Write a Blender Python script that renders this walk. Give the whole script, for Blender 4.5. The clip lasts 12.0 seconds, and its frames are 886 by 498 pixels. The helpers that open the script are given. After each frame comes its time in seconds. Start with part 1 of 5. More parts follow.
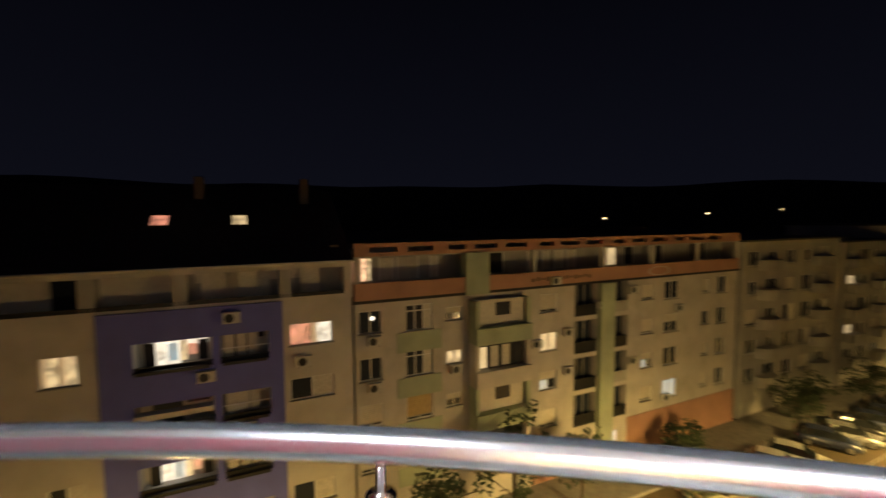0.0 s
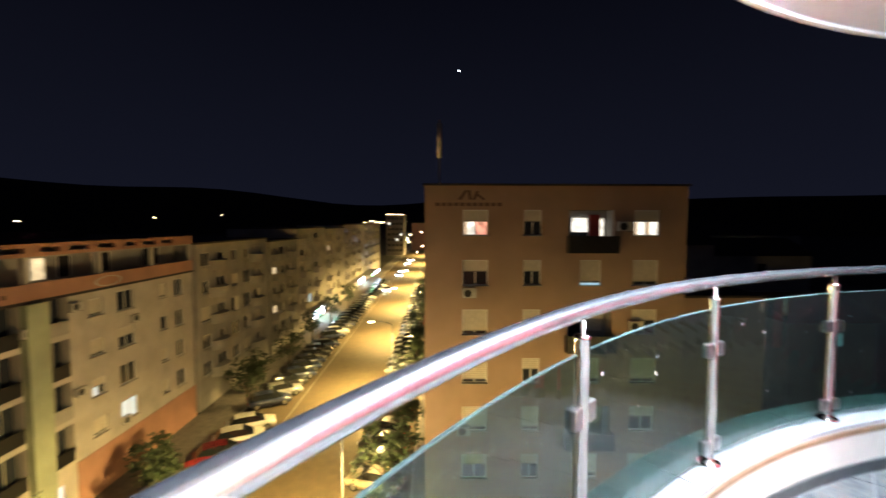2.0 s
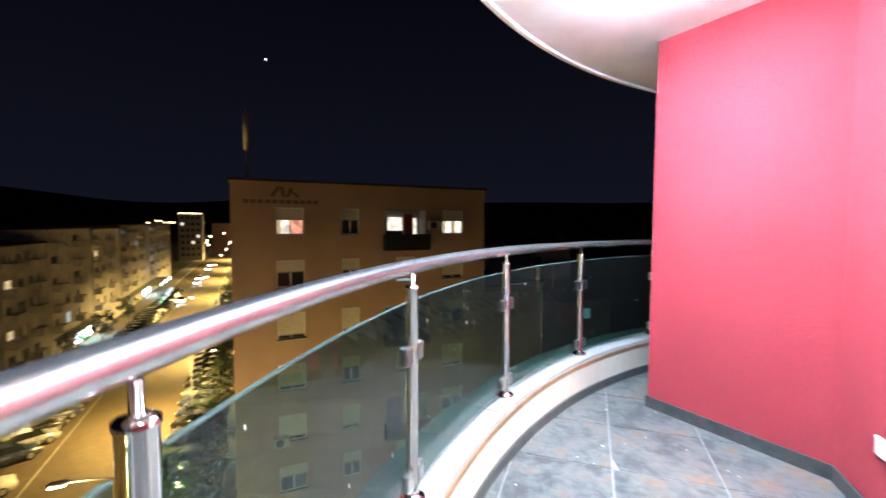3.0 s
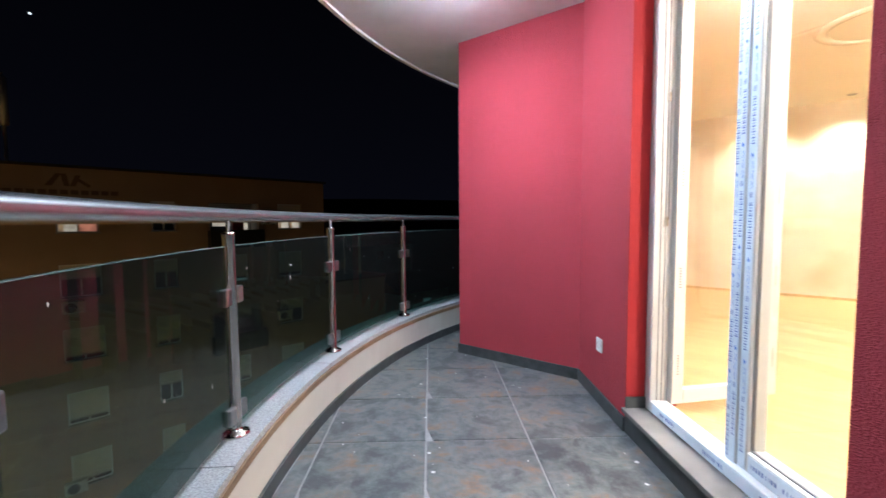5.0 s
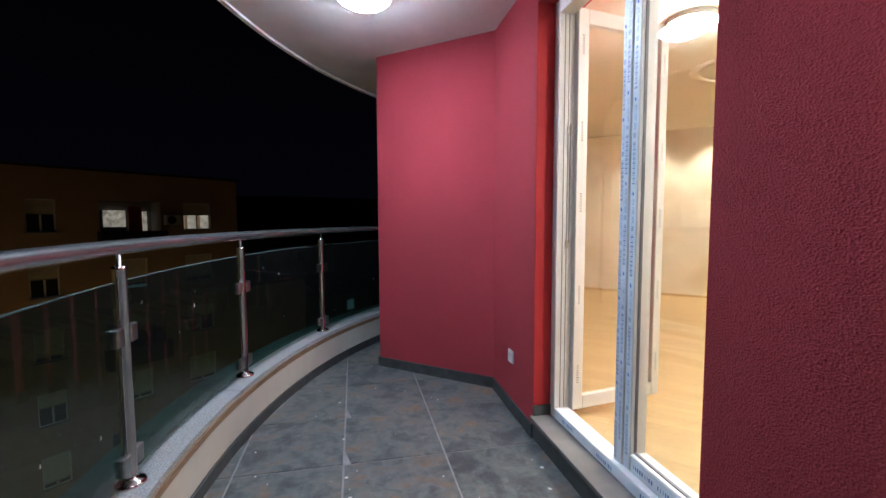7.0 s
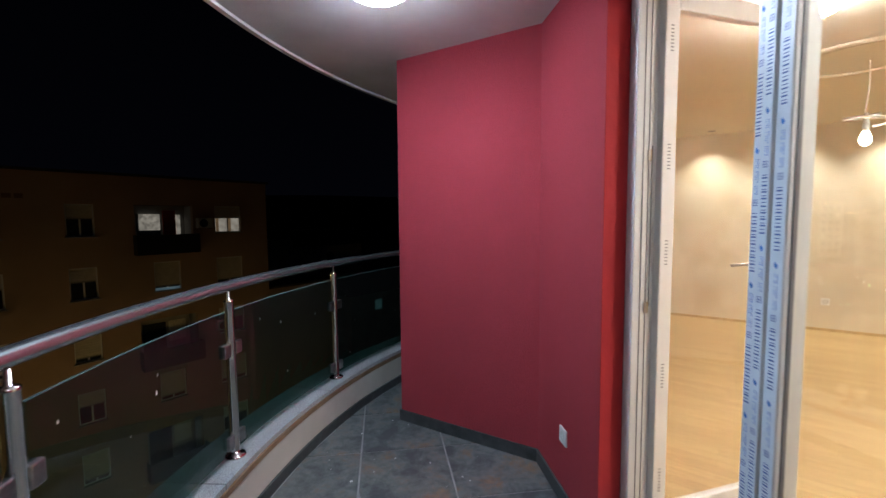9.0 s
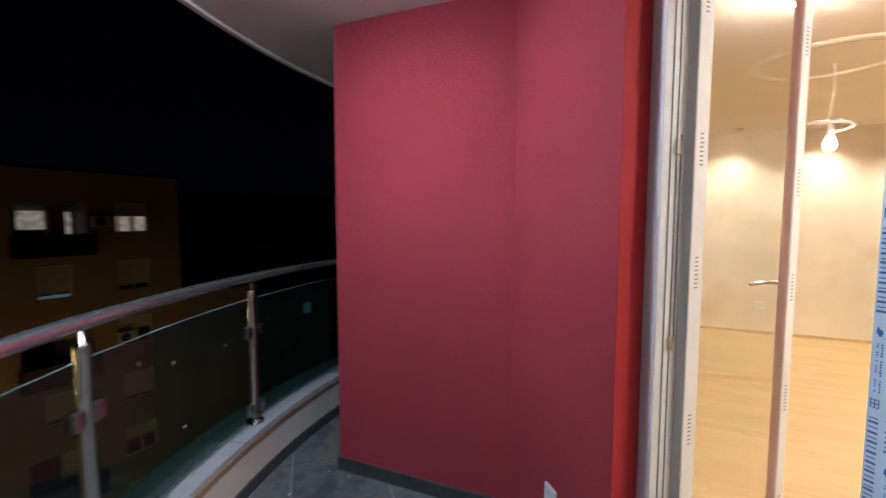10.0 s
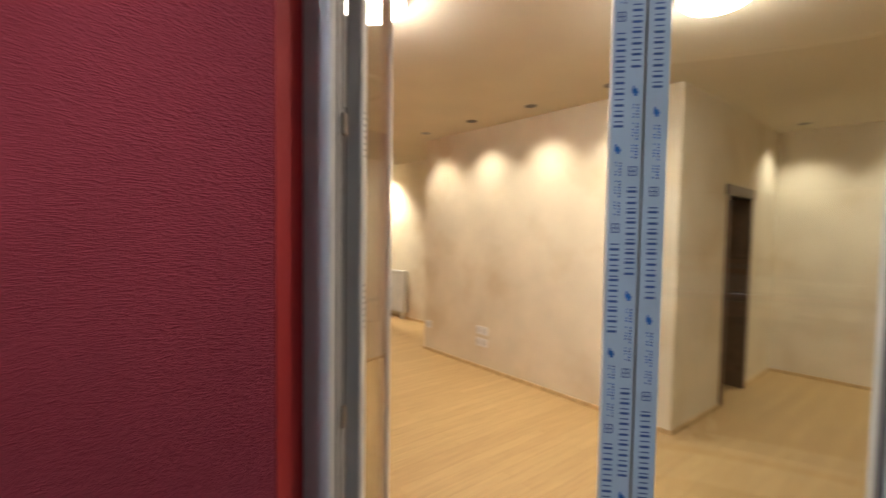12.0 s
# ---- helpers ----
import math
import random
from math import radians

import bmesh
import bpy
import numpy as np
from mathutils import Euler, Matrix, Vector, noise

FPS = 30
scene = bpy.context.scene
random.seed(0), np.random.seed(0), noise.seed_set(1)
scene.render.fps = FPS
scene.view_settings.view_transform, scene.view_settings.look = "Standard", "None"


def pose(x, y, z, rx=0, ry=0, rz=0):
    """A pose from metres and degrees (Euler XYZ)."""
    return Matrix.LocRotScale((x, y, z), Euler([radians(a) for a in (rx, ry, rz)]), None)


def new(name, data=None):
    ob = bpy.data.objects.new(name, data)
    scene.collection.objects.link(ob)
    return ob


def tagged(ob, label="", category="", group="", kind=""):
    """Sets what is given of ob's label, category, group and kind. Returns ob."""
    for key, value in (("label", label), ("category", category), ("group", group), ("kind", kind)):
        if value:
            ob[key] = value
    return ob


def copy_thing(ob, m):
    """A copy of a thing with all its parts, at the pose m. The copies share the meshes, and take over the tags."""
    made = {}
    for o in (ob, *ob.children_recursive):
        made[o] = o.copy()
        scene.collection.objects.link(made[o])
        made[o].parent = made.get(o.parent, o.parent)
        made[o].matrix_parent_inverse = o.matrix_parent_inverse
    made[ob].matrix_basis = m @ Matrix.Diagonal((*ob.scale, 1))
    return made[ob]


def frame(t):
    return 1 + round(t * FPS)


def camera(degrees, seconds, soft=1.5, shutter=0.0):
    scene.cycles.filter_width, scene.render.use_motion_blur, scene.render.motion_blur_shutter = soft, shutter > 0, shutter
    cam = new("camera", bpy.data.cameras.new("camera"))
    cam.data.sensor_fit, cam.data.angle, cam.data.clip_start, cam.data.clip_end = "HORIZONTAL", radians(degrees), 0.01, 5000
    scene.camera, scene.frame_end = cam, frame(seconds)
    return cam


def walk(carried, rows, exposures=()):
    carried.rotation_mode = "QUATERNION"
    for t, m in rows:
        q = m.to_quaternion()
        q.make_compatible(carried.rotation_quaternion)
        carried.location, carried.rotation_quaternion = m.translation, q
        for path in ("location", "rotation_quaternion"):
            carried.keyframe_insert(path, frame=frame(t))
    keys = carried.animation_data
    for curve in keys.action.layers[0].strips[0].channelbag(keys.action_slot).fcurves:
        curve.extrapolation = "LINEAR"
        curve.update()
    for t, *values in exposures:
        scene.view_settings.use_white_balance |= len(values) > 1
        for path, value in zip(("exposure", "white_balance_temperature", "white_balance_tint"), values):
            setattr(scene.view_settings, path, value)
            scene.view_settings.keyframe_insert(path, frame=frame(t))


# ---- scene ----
cam = camera(92.0, 12.0, soft=1.5, shutter=0.5)
PATH = [
    (0.0, pose(-0.412, 1.571, 1.450, 86.14, 0.37, 109.03)),
    (0.5, pose(-0.490, 1.415, 1.474, 86.49, 0.21, 92.64)),
    (1.0, pose(-0.512, 1.270, 1.482, 86.85, -0.07, 72.67)),
    (1.5, pose(-0.535, 1.212, 1.438, 86.99, -0.03, 55.96)),
    (2.0, pose(-0.518, 1.135, 1.376, 86.57, -0.12, 43.26)),
    (2.5, pose(-0.522, 1.042, 1.340, 86.60, -0.18, 30.66)),
    (3.0, pose(-0.483, 0.957, 1.262, 86.73, -0.20, 19.08)),
    (3.5, pose(-0.446, 0.879, 1.193, 86.53, 0.15, 12.66)),
    (5.5, pose(-0.302, 0.694, 1.077, 86.23, 0.27, -6.37)),
    (6.0, pose(-0.296, 0.685, 1.081, 86.33, 0.15, -10.34)),
    (6.5, pose(-0.284, 0.677, 1.110, 86.14, 0.16, -11.64)),
    (7.0, pose(-0.285, 0.677, 1.205, 86.04, 0.18, -11.83)),
    (9.0, pose(-0.203, 1.222, 1.433, 85.77, 0.45, -8.14)),
    (9.5, pose(-0.214, 1.449, 1.448, 85.81, 0.34, -9.12)),
    (10.0, pose(-0.224, 1.735, 1.455, 85.78, -0.10, -17.20)),
    (10.5, pose(-0.151, 1.948, 1.466, 85.60, -0.11, -28.55)),
    (11.0, pose(-0.088, 2.163, 1.480, 85.77, -0.22, -42.00)),
    (11.5, pose(-0.066, 2.321, 1.471, 86.64, -0.65, -61.38)),
    (12.0, pose(-0.001, 2.434, 1.458, 87.41, -0.82, -81.80)),
]
walk(cam, PATH, exposures=[(0.0, 1.85, 6500, 10), (0.7, 2.0, 6500, 10), (1.5, 2.45, 6250, 10), (2.0, 2.65, 5950, 10), (2.5, 2.6, 5950, 10), (3.3, 2.15, 5950, 10), (3.7, 1.85, 5950, 10), (5.3, 0.65, 5950, 10), (6.2, 0.25, 5950, 10), (7.2, -0.1, 5950, 10), (9.0, -0.35, 5950, 10), (10.5, -0.35, 5950, 10), (11.2, -0.75, 6050, 10), (12.0, -1.35, 6550, 10)])

# world: a clear night sky over a lit town
world = bpy.data.worlds.new("night_sky")
scene.world = world
world.use_nodes = True
wn, wl = world.node_tree.nodes, world.node_tree.links
w_bg = wn["Background"]
w_tc = wn.new("ShaderNodeTexCoord")
w_sep = wn.new("ShaderNodeSeparateXYZ")
w_ramp = wn.new("ShaderNodeValToRGB")
w_ramp.color_ramp.elements[0].position, w_ramp.color_ramp.elements[0].color = 0.0, (0.0012, 0.0013, 0.0024, 1)
w_ramp.color_ramp.elements[1].position, w_ramp.color_ramp.elements[1].color = 0.55, (0.0003, 0.0003, 0.0006, 1)
wl.new(w_tc.outputs["Generated"], w_sep.inputs[0])
wl.new(w_sep.outputs["Z"], w_ramp.inputs[0])
wl.new(w_ramp.outputs[0], w_bg.inputs[0])
w_bg.inputs[1].default_value = 1.0


# ------------------------------------------------------------ materials
def node_material(name, base, rough=0.6, metal=0.0, scale=8.0, vary=0.15, bump=0.0, bump_scale=60.0, spec=0.5, stain=0.0,
                  stain_col=(0.1, 0.08, 0.06), random_tint=0.0, coat=0.0, stain_scale=1.3):
    m = bpy.data.materials.new(name)
    m.use_nodes = True
    n, l = m.node_tree.nodes, m.node_tree.links
    b = n["Principled BSDF"]
    tc = n.new("ShaderNodeTexCoord")
    nz = n.new("ShaderNodeTexNoise")
    nz.inputs["Scale"].default_value, nz.inputs["Detail"].default_value = scale, 6
    l.new(tc.outputs["Object"], nz.inputs["Vector"])
    mr = n.new("ShaderNodeMapRange")
    mr.inputs["From Min"].default_value, mr.inputs["From Max"].default_value = 0.3, 0.7
    mr.inputs["To Min"].default_value, mr.inputs["To Max"].default_value = 1 - vary, 1 + vary
    l.new(nz.outputs["Fac"], mr.inputs["Value"])
    val = mr.outputs[0]
    if random_tint:
        oi = n.new("ShaderNodeObjectInfo")
        m2 = n.new("ShaderNodeMapRange")
        m2.inputs["To Min"].default_value, m2.inputs["To Max"].default_value = 1 - random_tint, 1 + random_tint
        l.new(oi.outputs["Random"], m2.inputs["Value"])
        mu = n.new("ShaderNodeMath")
        mu.operation = "MULTIPLY"
        l.new(val, mu.inputs[0]), l.new(m2.outputs[0], mu.inputs[1])
        val = mu.outputs[0]
    vm = n.new("ShaderNodeVectorMath")
    vm.operation = "SCALE"
    vm.inputs[0].default_value = base
    l.new(val, vm.inputs["Scale"])
    col = vm.outputs[0]
    if stain:
        n2 = n.new("ShaderNodeTexNoise")
        n2.inputs["Scale"].default_value, n2.inputs["Detail"].default_value = stain_scale, 8
        l.new(tc.outputs["Object"], n2.inputs["Vector"])
        r2 = n.new("ShaderNodeMapRange")
        r2.inputs["From Min"].default_value, r2.inputs["From Max"].default_value = 0.5, 0.75
        r2.inputs["To Max"].default_value = stain
        l.new(n2.outputs["Fac"], r2.inputs["Value"])
        mx = n.new("ShaderNodeMix")
        mx.data_type = "RGBA"
        l.new(r2.outputs[0], mx.inputs["Factor"])
        l.new(col, mx.inputs["A"])
        mx.inputs["B"].default_value = (*stain_col, 1)
        col = mx.outputs["Result"]
    l.new(col, b.inputs["Base Color"])
    b.inputs["Metallic"].default_value = metal
    b.inputs["Specular IOR Level"].default_value = spec
    b.inputs["Coat Weight"].default_value = coat
    rr = n.new("ShaderNodeMapRange")
    rr.inputs["To Min"].default_value, rr.inputs["To Max"].default_value = max(0.02, rough - 0.08), min(1, rough + 0.08)
    l.new(nz.outputs["Fac"], rr.inputs["Value"])
    l.new(rr.outputs[0], b.inputs["Roughness"])
    if bump:
        n3 = n.new("ShaderNodeTexNoise")
        n3.inputs["Scale"].default_value, n3.inputs["Detail"].default_value = bump_scale, 3
        l.new(tc.outputs["Object"], n3.inputs["Vector"])
        bp = n.new("ShaderNodeBump")
        bp.inputs["Strength"].default_value, bp.inputs["Distance"].default_value = bump, 0.01
        l.new(n3.outputs["Fac"], bp.inputs["Height"])
        l.new(bp.outputs[0], b.inputs["Normal"])
    return m


def glow_material(name, colour, strength, vary=0.0, scale=3.0):
    m = bpy.data.materials.new(name)
    m.use_nodes = True
    n, l = m.node_tree.nodes, m.node_tree.links
    b = n["Principled BSDF"]
    b.inputs["Base Color"].default_value = (0.8, 0.8, 0.8, 1)
    b.inputs["Emission Color"].default_value = (*colour, 1)
    b.inputs["Emission Strength"].default_value = strength
    if vary:
        tc, nz, mr = n.new("ShaderNodeTexCoord"), n.new("ShaderNodeTexNoise"), n.new("ShaderNodeMapRange")
        nz.inputs["Scale"].default_value = scale
        mr.inputs["From Min"].default_value, mr.inputs["From Max"].default_value = 0.35, 0.65
        mr.inputs["To Min"].default_value, mr.inputs["To Max"].default_value = strength * (1 - vary), strength * (1 + vary)
        l.new(tc.outputs["Object"], nz.inputs["Vector"]), l.new(nz.outputs["Fac"], mr.inputs["Value"])
        l.new(mr.outputs[0], b.inputs["Emission Strength"])
    return m


def glass_material(name, colour=(1, 1, 1), rough=0.0, dust=0.0):
    m = bpy.data.materials.new(name)
    m.use_nodes = True
    n, l = m.node_tree.nodes, m.node_tree.links
    n.remove(n["Principled BSDF"])
    tr, gl, mx, lw = n.new("ShaderNodeBsdfTransparent"), n.new("ShaderNodeBsdfGlossy"), n.new("ShaderNodeMixShader"), n.new("ShaderNodeLayerWeight")
    tr.inputs[0].default_value = (*colour, 1)
    df, m2 = n.new("ShaderNodeBsdfDiffuse"), n.new("ShaderNodeMixShader")
    df.inputs[0].default_value, m2.inputs[0].default_value = (0.75, 0.78, 0.78, 1), dust
    l.new(tr.outputs[0], m2.inputs[1]), l.new(df.outputs[0], m2.inputs[2])
    gl.inputs["Roughness"].default_value = rough
    lw.inputs["Blend"].default_value = 0.5
    pw, mr = n.new("ShaderNodeMath"), n.new("ShaderNodeMapRange")
    pw.operation, pw.inputs[1].default_value = "POWER", 5.0
    mr.inputs["To Min"].default_value, mr.inputs["To Max"].default_value = 0.065, 1.0
    l.new(lw.outputs["Facing"], pw.inputs[0]), l.new(pw.outputs[0], mr.inputs["Value"]), l.new(mr.outputs[0], mx.inputs[0])
    l.new(m2.outputs[0], mx.inputs[1]), l.new(gl.outputs[0], mx.inputs[2])
    l.new(mx.outputs[0], n["Material Output"].inputs["Surface"])
    return m


def stucco_material(name, base):
    """Scraped facade render: a worm-like relief with horizontal drag marks."""
    m = node_material(name, base, 0.75, scale=2.0, vary=0.06, spec=0.25)
    n, l = m.node_tree.nodes, m.node_tree.links
    tc, mp = n.new("ShaderNodeTexCoord"), n.new("ShaderNodeMapping")
    mp.inputs["Scale"].default_value = (1.0, 1.0, 2.6)
    n3, n4, ad, bp = n.new("ShaderNodeTexNoise"), n.new("ShaderNodeTexVoronoi"), n.new("ShaderNodeMath"), n.new("ShaderNodeBump")
    n3.inputs["Scale"].default_value, n3.inputs["Detail"].default_value = 74, 3
    n4.inputs["Scale"].default_value = 148
    ad.operation = "ADD"
    bp.inputs["Strength"].default_value, bp.inputs["Distance"].default_value = 1.0, 0.010
    l.new(tc.outputs["Object"], mp.inputs[0]), l.new(mp.outputs[0], n3.inputs["Vector"]), l.new(mp.outputs[0], n4.inputs["Vector"])
    l.new(n3.outputs["Fac"], ad.inputs[0]), l.new(n4.outputs["Distance"], ad.inputs[1])
    l.new(ad.outputs[0], bp.inputs["Height"]), l.new(bp.outputs[0], n["Principled BSDF"].inputs["Normal"])
    return m


def slate_material(name):
    m = bpy.data.materials.new(name)
    m.use_nodes = True
    n, l = m.node_tree.nodes, m.node_tree.links
    b = n["Principled BSDF"]
    tc, oi, add = n.new("ShaderNodeTexCoord"), n.new("ShaderNodeObjectInfo"), n.new("ShaderNodeVectorMath")
    mul = n.new("ShaderNodeMath")
    mul.operation, mul.inputs[1].default_value = "MULTIPLY", 37.0
    l.new(oi.outputs["Random"], mul.inputs[0])
    l.new(tc.outputs["Object"], add.inputs[0]), l.new(mul.outputs[0], add.inputs[1])
    big, fine = n.new("ShaderNodeTexNoise"), n.new("ShaderNodeTexNoise")
    big.inputs["Scale"].default_value, big.inputs["Detail"].default_value, big.inputs["Distortion"].default_value = 6.0, 14, 0.3
    big.inputs["Roughness"].default_value = 0.66
    fine.inputs["Scale"].default_value, fine.inputs["Detail"].default_value = 26, 6
    l.new(add.outputs[0], big.inputs["Vector"]), l.new(add.outputs[0], fine.inputs["Vector"])
    rp = n.new("ShaderNodeValToRGB")
    e = rp.color_ramp.elements
    e[0].position, e[0].color = 0.39, (0.046, 0.052, 0.053, 1)
    e[1].position, e[1].color = 0.66, (0.165, 0.105, 0.062, 1)
    for p_, c_ in ((0.46, (0.074, 0.084, 0.084, 1)), (0.52, (0.108, 0.119, 0.113, 1)), (0.585, (0.122, 0.112, 0.098, 1))):
        q_ = e.new(p_)
        q_.color = c_
    l.new(big.outputs["Fac"], rp.inputs[0])
    mr, vm = n.new("ShaderNodeMapRange"), n.new("ShaderNodeVectorMath")
    mr.inputs["To Min"].default_value, mr.inputs["To Max"].default_value = 0.42, 1.80
    vm.operation = "SCALE"
    l.new(fine.outputs["Fac"], mr.inputs["Value"]), l.new(rp.outputs[0], vm.inputs[0]), l.new(mr.outputs[0], vm.inputs["Scale"])
    l.new(vm.outputs[0], b.inputs["Base Color"])
    r2, bp = n.new("ShaderNodeMapRange"), n.new("ShaderNodeBump")
    r2.inputs["To Min"].default_value, r2.inputs["To Max"].default_value = 0.3, 0.65
    bp.inputs["Strength"].default_value, bp.inputs["Distance"].default_value = 0.35, 0.006
    l.new(fine.outputs["Fac"], r2.inputs["Value"]), l.new(r2.outputs[0], b.inputs["Roughness"])
    l.new(big.outputs["Fac"], bp.inputs["Height"]), l.new(bp.outputs[0], b.inputs["Normal"])
    return m


def plank_material(name, c1, c2):
    """Light strip parquet: planks by a brick texture, grain along them."""
    m = bpy.data.materials.new(name)
    m.use_nodes = True
    n, l = m.node_tree.nodes, m.node_tree.links
    b = n["Principled BSDF"]
    tc, mp, bk = n.new("ShaderNodeTexCoord"), n.new("ShaderNodeMapping"), n.new("ShaderNodeTexBrick")
    mp.inputs["Rotation"].default_value = (0, 0, radians(44))
    bk.inputs["Scale"].default_value = 1.0
    bk.inputs["Brick Width"].default_value, bk.inputs["Row Height"].default_value, bk.inputs["Mortar Size"].default_value = 1.1, 0.07, 0.0015
    bk.inputs["Color1"].default_value, bk.inputs["Color2"].default_value = (*c1, 1), (*c2, 1)
    bk.inputs["Mortar"].default_value = (c1[0] * 0.75, c1[1] * 0.7, c1[2] * 0.65, 1)
    m2, nz = n.new("ShaderNodeMapping"), n.new("ShaderNodeTexNoise")
    m2.inputs["Scale"].default_value = (3, 40, 1)
    nz.inputs["Scale"].default_value, nz.inputs["Detail"].default_value = 1.5, 5
    mr, vm = n.new("ShaderNodeMapRange"), n.new("ShaderNodeVectorMath")
    mr.inputs["To Min"].default_value, mr.inputs["To Max"].default_value = 0.8, 1.2
    vm.operation = "SCALE"
    l.new(tc.outputs["Object"], mp.inputs[0]), l.new(mp.outputs[0], bk.inputs["Vector"]), l.new(mp.outputs[0], m2.inputs[0])
    l.new(m2.outputs[0], nz.inputs["Vector"]), l.new(nz.outputs["Fac"], mr.inputs["Value"])
    l.new(bk.outputs["Color"], vm.inputs[0]), l.new(mr.outputs[0], vm.inputs["Scale"]), l.new(vm.outputs[0], b.inputs["Base Color"])
    b.inputs["Roughness"].default_value = 0.38
    return m


M_RED = stucco_material("red_stucco", (0.51, 0.058, 0.077))
# wall red made warmer for the reveal, room light put into its colour
M_REVEAL = node_material("reveal_warm_red", (0.40, 0.028, 0.034), 0.7, scale=3, vary=0.06, bump=0.12, bump_scale=40, spec=0.25)
M_CEIL = node_material("white_soffit_paint", (0.72, 0.71, 0.69), 0.85, scale=5, vary=0.05, bump=0.08)
M_SLATE = slate_material("slate_tile")
M_GROUT = node_material("cement_grout", (0.28, 0.28, 0.275), 0.9, scale=14, vary=0.2)
M_SKIRT = node_material("slate_skirting", (0.055, 0.06, 0.06), 0.45, scale=14, vary=0.35)
M_STEP = node_material("stone_step", (0.16, 0.15, 0.14), 0.55, scale=10, vary=0.18)
M_CREAM = node_material("cream_paint", (0.54, 0.51, 0.44), 0.8, scale=3, vary=0.08, stain=0.25, stain_col=(0.32, 0.24, 0.15))
M_BROWN = node_material("brown_shade_lip", (0.22, 0.14, 0.08), 0.7, scale=9, vary=0.2)
M_GRANITE = node_material("grey_granite", (0.34, 0.35, 0.35), 0.35, scale=160, vary=0.5, stain=0.2, stain_col=(0.2, 0.2, 0.2))
M_STEEL = node_material("polished_steel", (0.66, 0.64, 0.62), 0.11, metal=1.0, scale=1.5, vary=0.02)
M_RAIL = node_material("satin_steel_rail", (0.60, 0.60, 0.60), 0.24, metal=0.93, scale=0.8, vary=0.02)
M_STEEL_DULL = node_material("brushed_steel", (0.42, 0.41, 0.40), 0.33, metal=1.0, scale=60, vary=0.12)
M_BLACK = node_material("black_rubber", (0.02, 0.02, 0.02), 0.6)
M_GLASS = glass_material("green_tinted_glass", (0.42, 0.56, 0.52), dust=0.006)
M_GLASSRIM = node_material("ground_glass_edge", (0.08, 0.13, 0.115), 0.4)
M_PANE = glass_material("clear_pane", (0.93, 0.95, 0.94))
M_PVC = node_material("white_pvc", (0.74, 0.74, 0.73), 0.5, scale=6, vary=0.04)
M_PVC_GREY = node_material("grey_gasket", (0.17, 0.17, 0.18), 0.6)
M_FILM = node_material("pale_blue_film", (0.76, 0.85, 0.93), 0.35, scale=7, vary=0.10)
M_INK = node_material("blue_ink", (0.09, 0.17, 0.44), 0.5)
M_INK2 = node_material("light_blue_ink", (0.05, 0.22, 0.62), 0.5)
M_WHITE = node_material("white_plastic", (0.8, 0.8, 0.79), 0.35, vary=0.04)
M_ROOM = node_material("cream_room_paint", (0.77, 0.70, 0.56), 0.85, scale=2.2, vary=0.09, stain=0.6, stain_col=(0.60, 0.48, 0.30), stain_scale=2.4)
M_ROOMCEIL = node_material("room_ceiling_paint", (0.78, 0.72, 0.60), 0.85, scale=2, vary=0.04)
M_PARQUET = plank_material("light_oak_parquet", (0.52, 0.36, 0.17), (0.46, 0.31, 0.145))
M_OAK = node_material("oak_skirting", (0.58, 0.42, 0.22), 0.45, scale=20, vary=0.2)
M_DARKWOOD = node_material("walnut_veneer", (0.10, 0.062, 0.038), 0.4, scale=18, vary=0.25)
M_BRASS = node_material("hinge_metal", (0.55, 0.42, 0.28), 0.35, metal=1.0)
M_LAMP = glow_material("lit_opal_dome", (0.84, 0.96, 1.12), 202.0)
M_LAMP_FILL = glow_material("lit_opal_dome_fill", (0.84, 0.96, 1.12), 52.0)
M_LAMPIN = glow_material("lit_opal_room_dome", (1.0, 0.91, 0.79), 300.0)
M_BULB = glow_material("lit_bulb", (1.0, 0.82, 0.55), 45.0)
M_FLECK = node_material("paint_flecks", (0.62, 0.62, 0.60), 0.8, scale=20)


# ------------------------------------------------------------ mesh helpers
def thing(name, label, category, m=None, group="", kind=""):
    ob = new(name)
    ob.empty_display_size = 0.1
    if m is not None:
        ob.matrix_basis = m
    return tagged(ob, label, category, group, kind)


def part(name, bm, mat, parent=None, label="", m=None, smooth=False):
    me = bpy.data.meshes.new(name)
    bm.normal_update()
    bm.to_mesh(me)
    bm.free()
    for mt in (mat if isinstance(mat, (list, tuple)) else [mat]):
        me.materials.append(mt)
    if smooth:
        for p_ in me.polygons:
            p_.use_smooth = True
    ob = new(name, me)
    if parent is not None:
        ob.parent = parent
    if m is not None:
        ob.matrix_basis = m
    if label:
        ob["label"] = label
    return ob


def solid(name, bm, mat, label, category, m=None, kind="", group="", smooth=False):
    return tagged(part(name, bm, mat, None, "", m, smooth), label, category, group, kind)


def box(bm, x0, y0, z0, x1, y1, z1, bevel=0.0, mi=0):
    vs = [bm.verts.new(p_) for p_ in ((x0, y0, z0), (x1, y0, z0), (x1, y1, z0), (x0, y1, z0), (x0, y0, z1), (x1, y0, z1), (x1, y1, z1), (x0, y1, z1))]
    fs = [bm.faces.new([vs[i] for i in f_]) for f_ in ((3, 2, 1, 0), (4, 5, 6, 7), (0, 1, 5, 4), (1, 2, 6, 5), (2, 3, 7, 6), (3, 0, 4, 7))]
    for f_ in fs:
        f_.material_index = mi
    if bevel:
        es = list({e_ for f_ in fs for e_ in f_.edges})
        bmesh.ops.bevel(bm, geom=es, offset=bevel, segments=2, affect="EDGES", profile=0.5)
    return bm


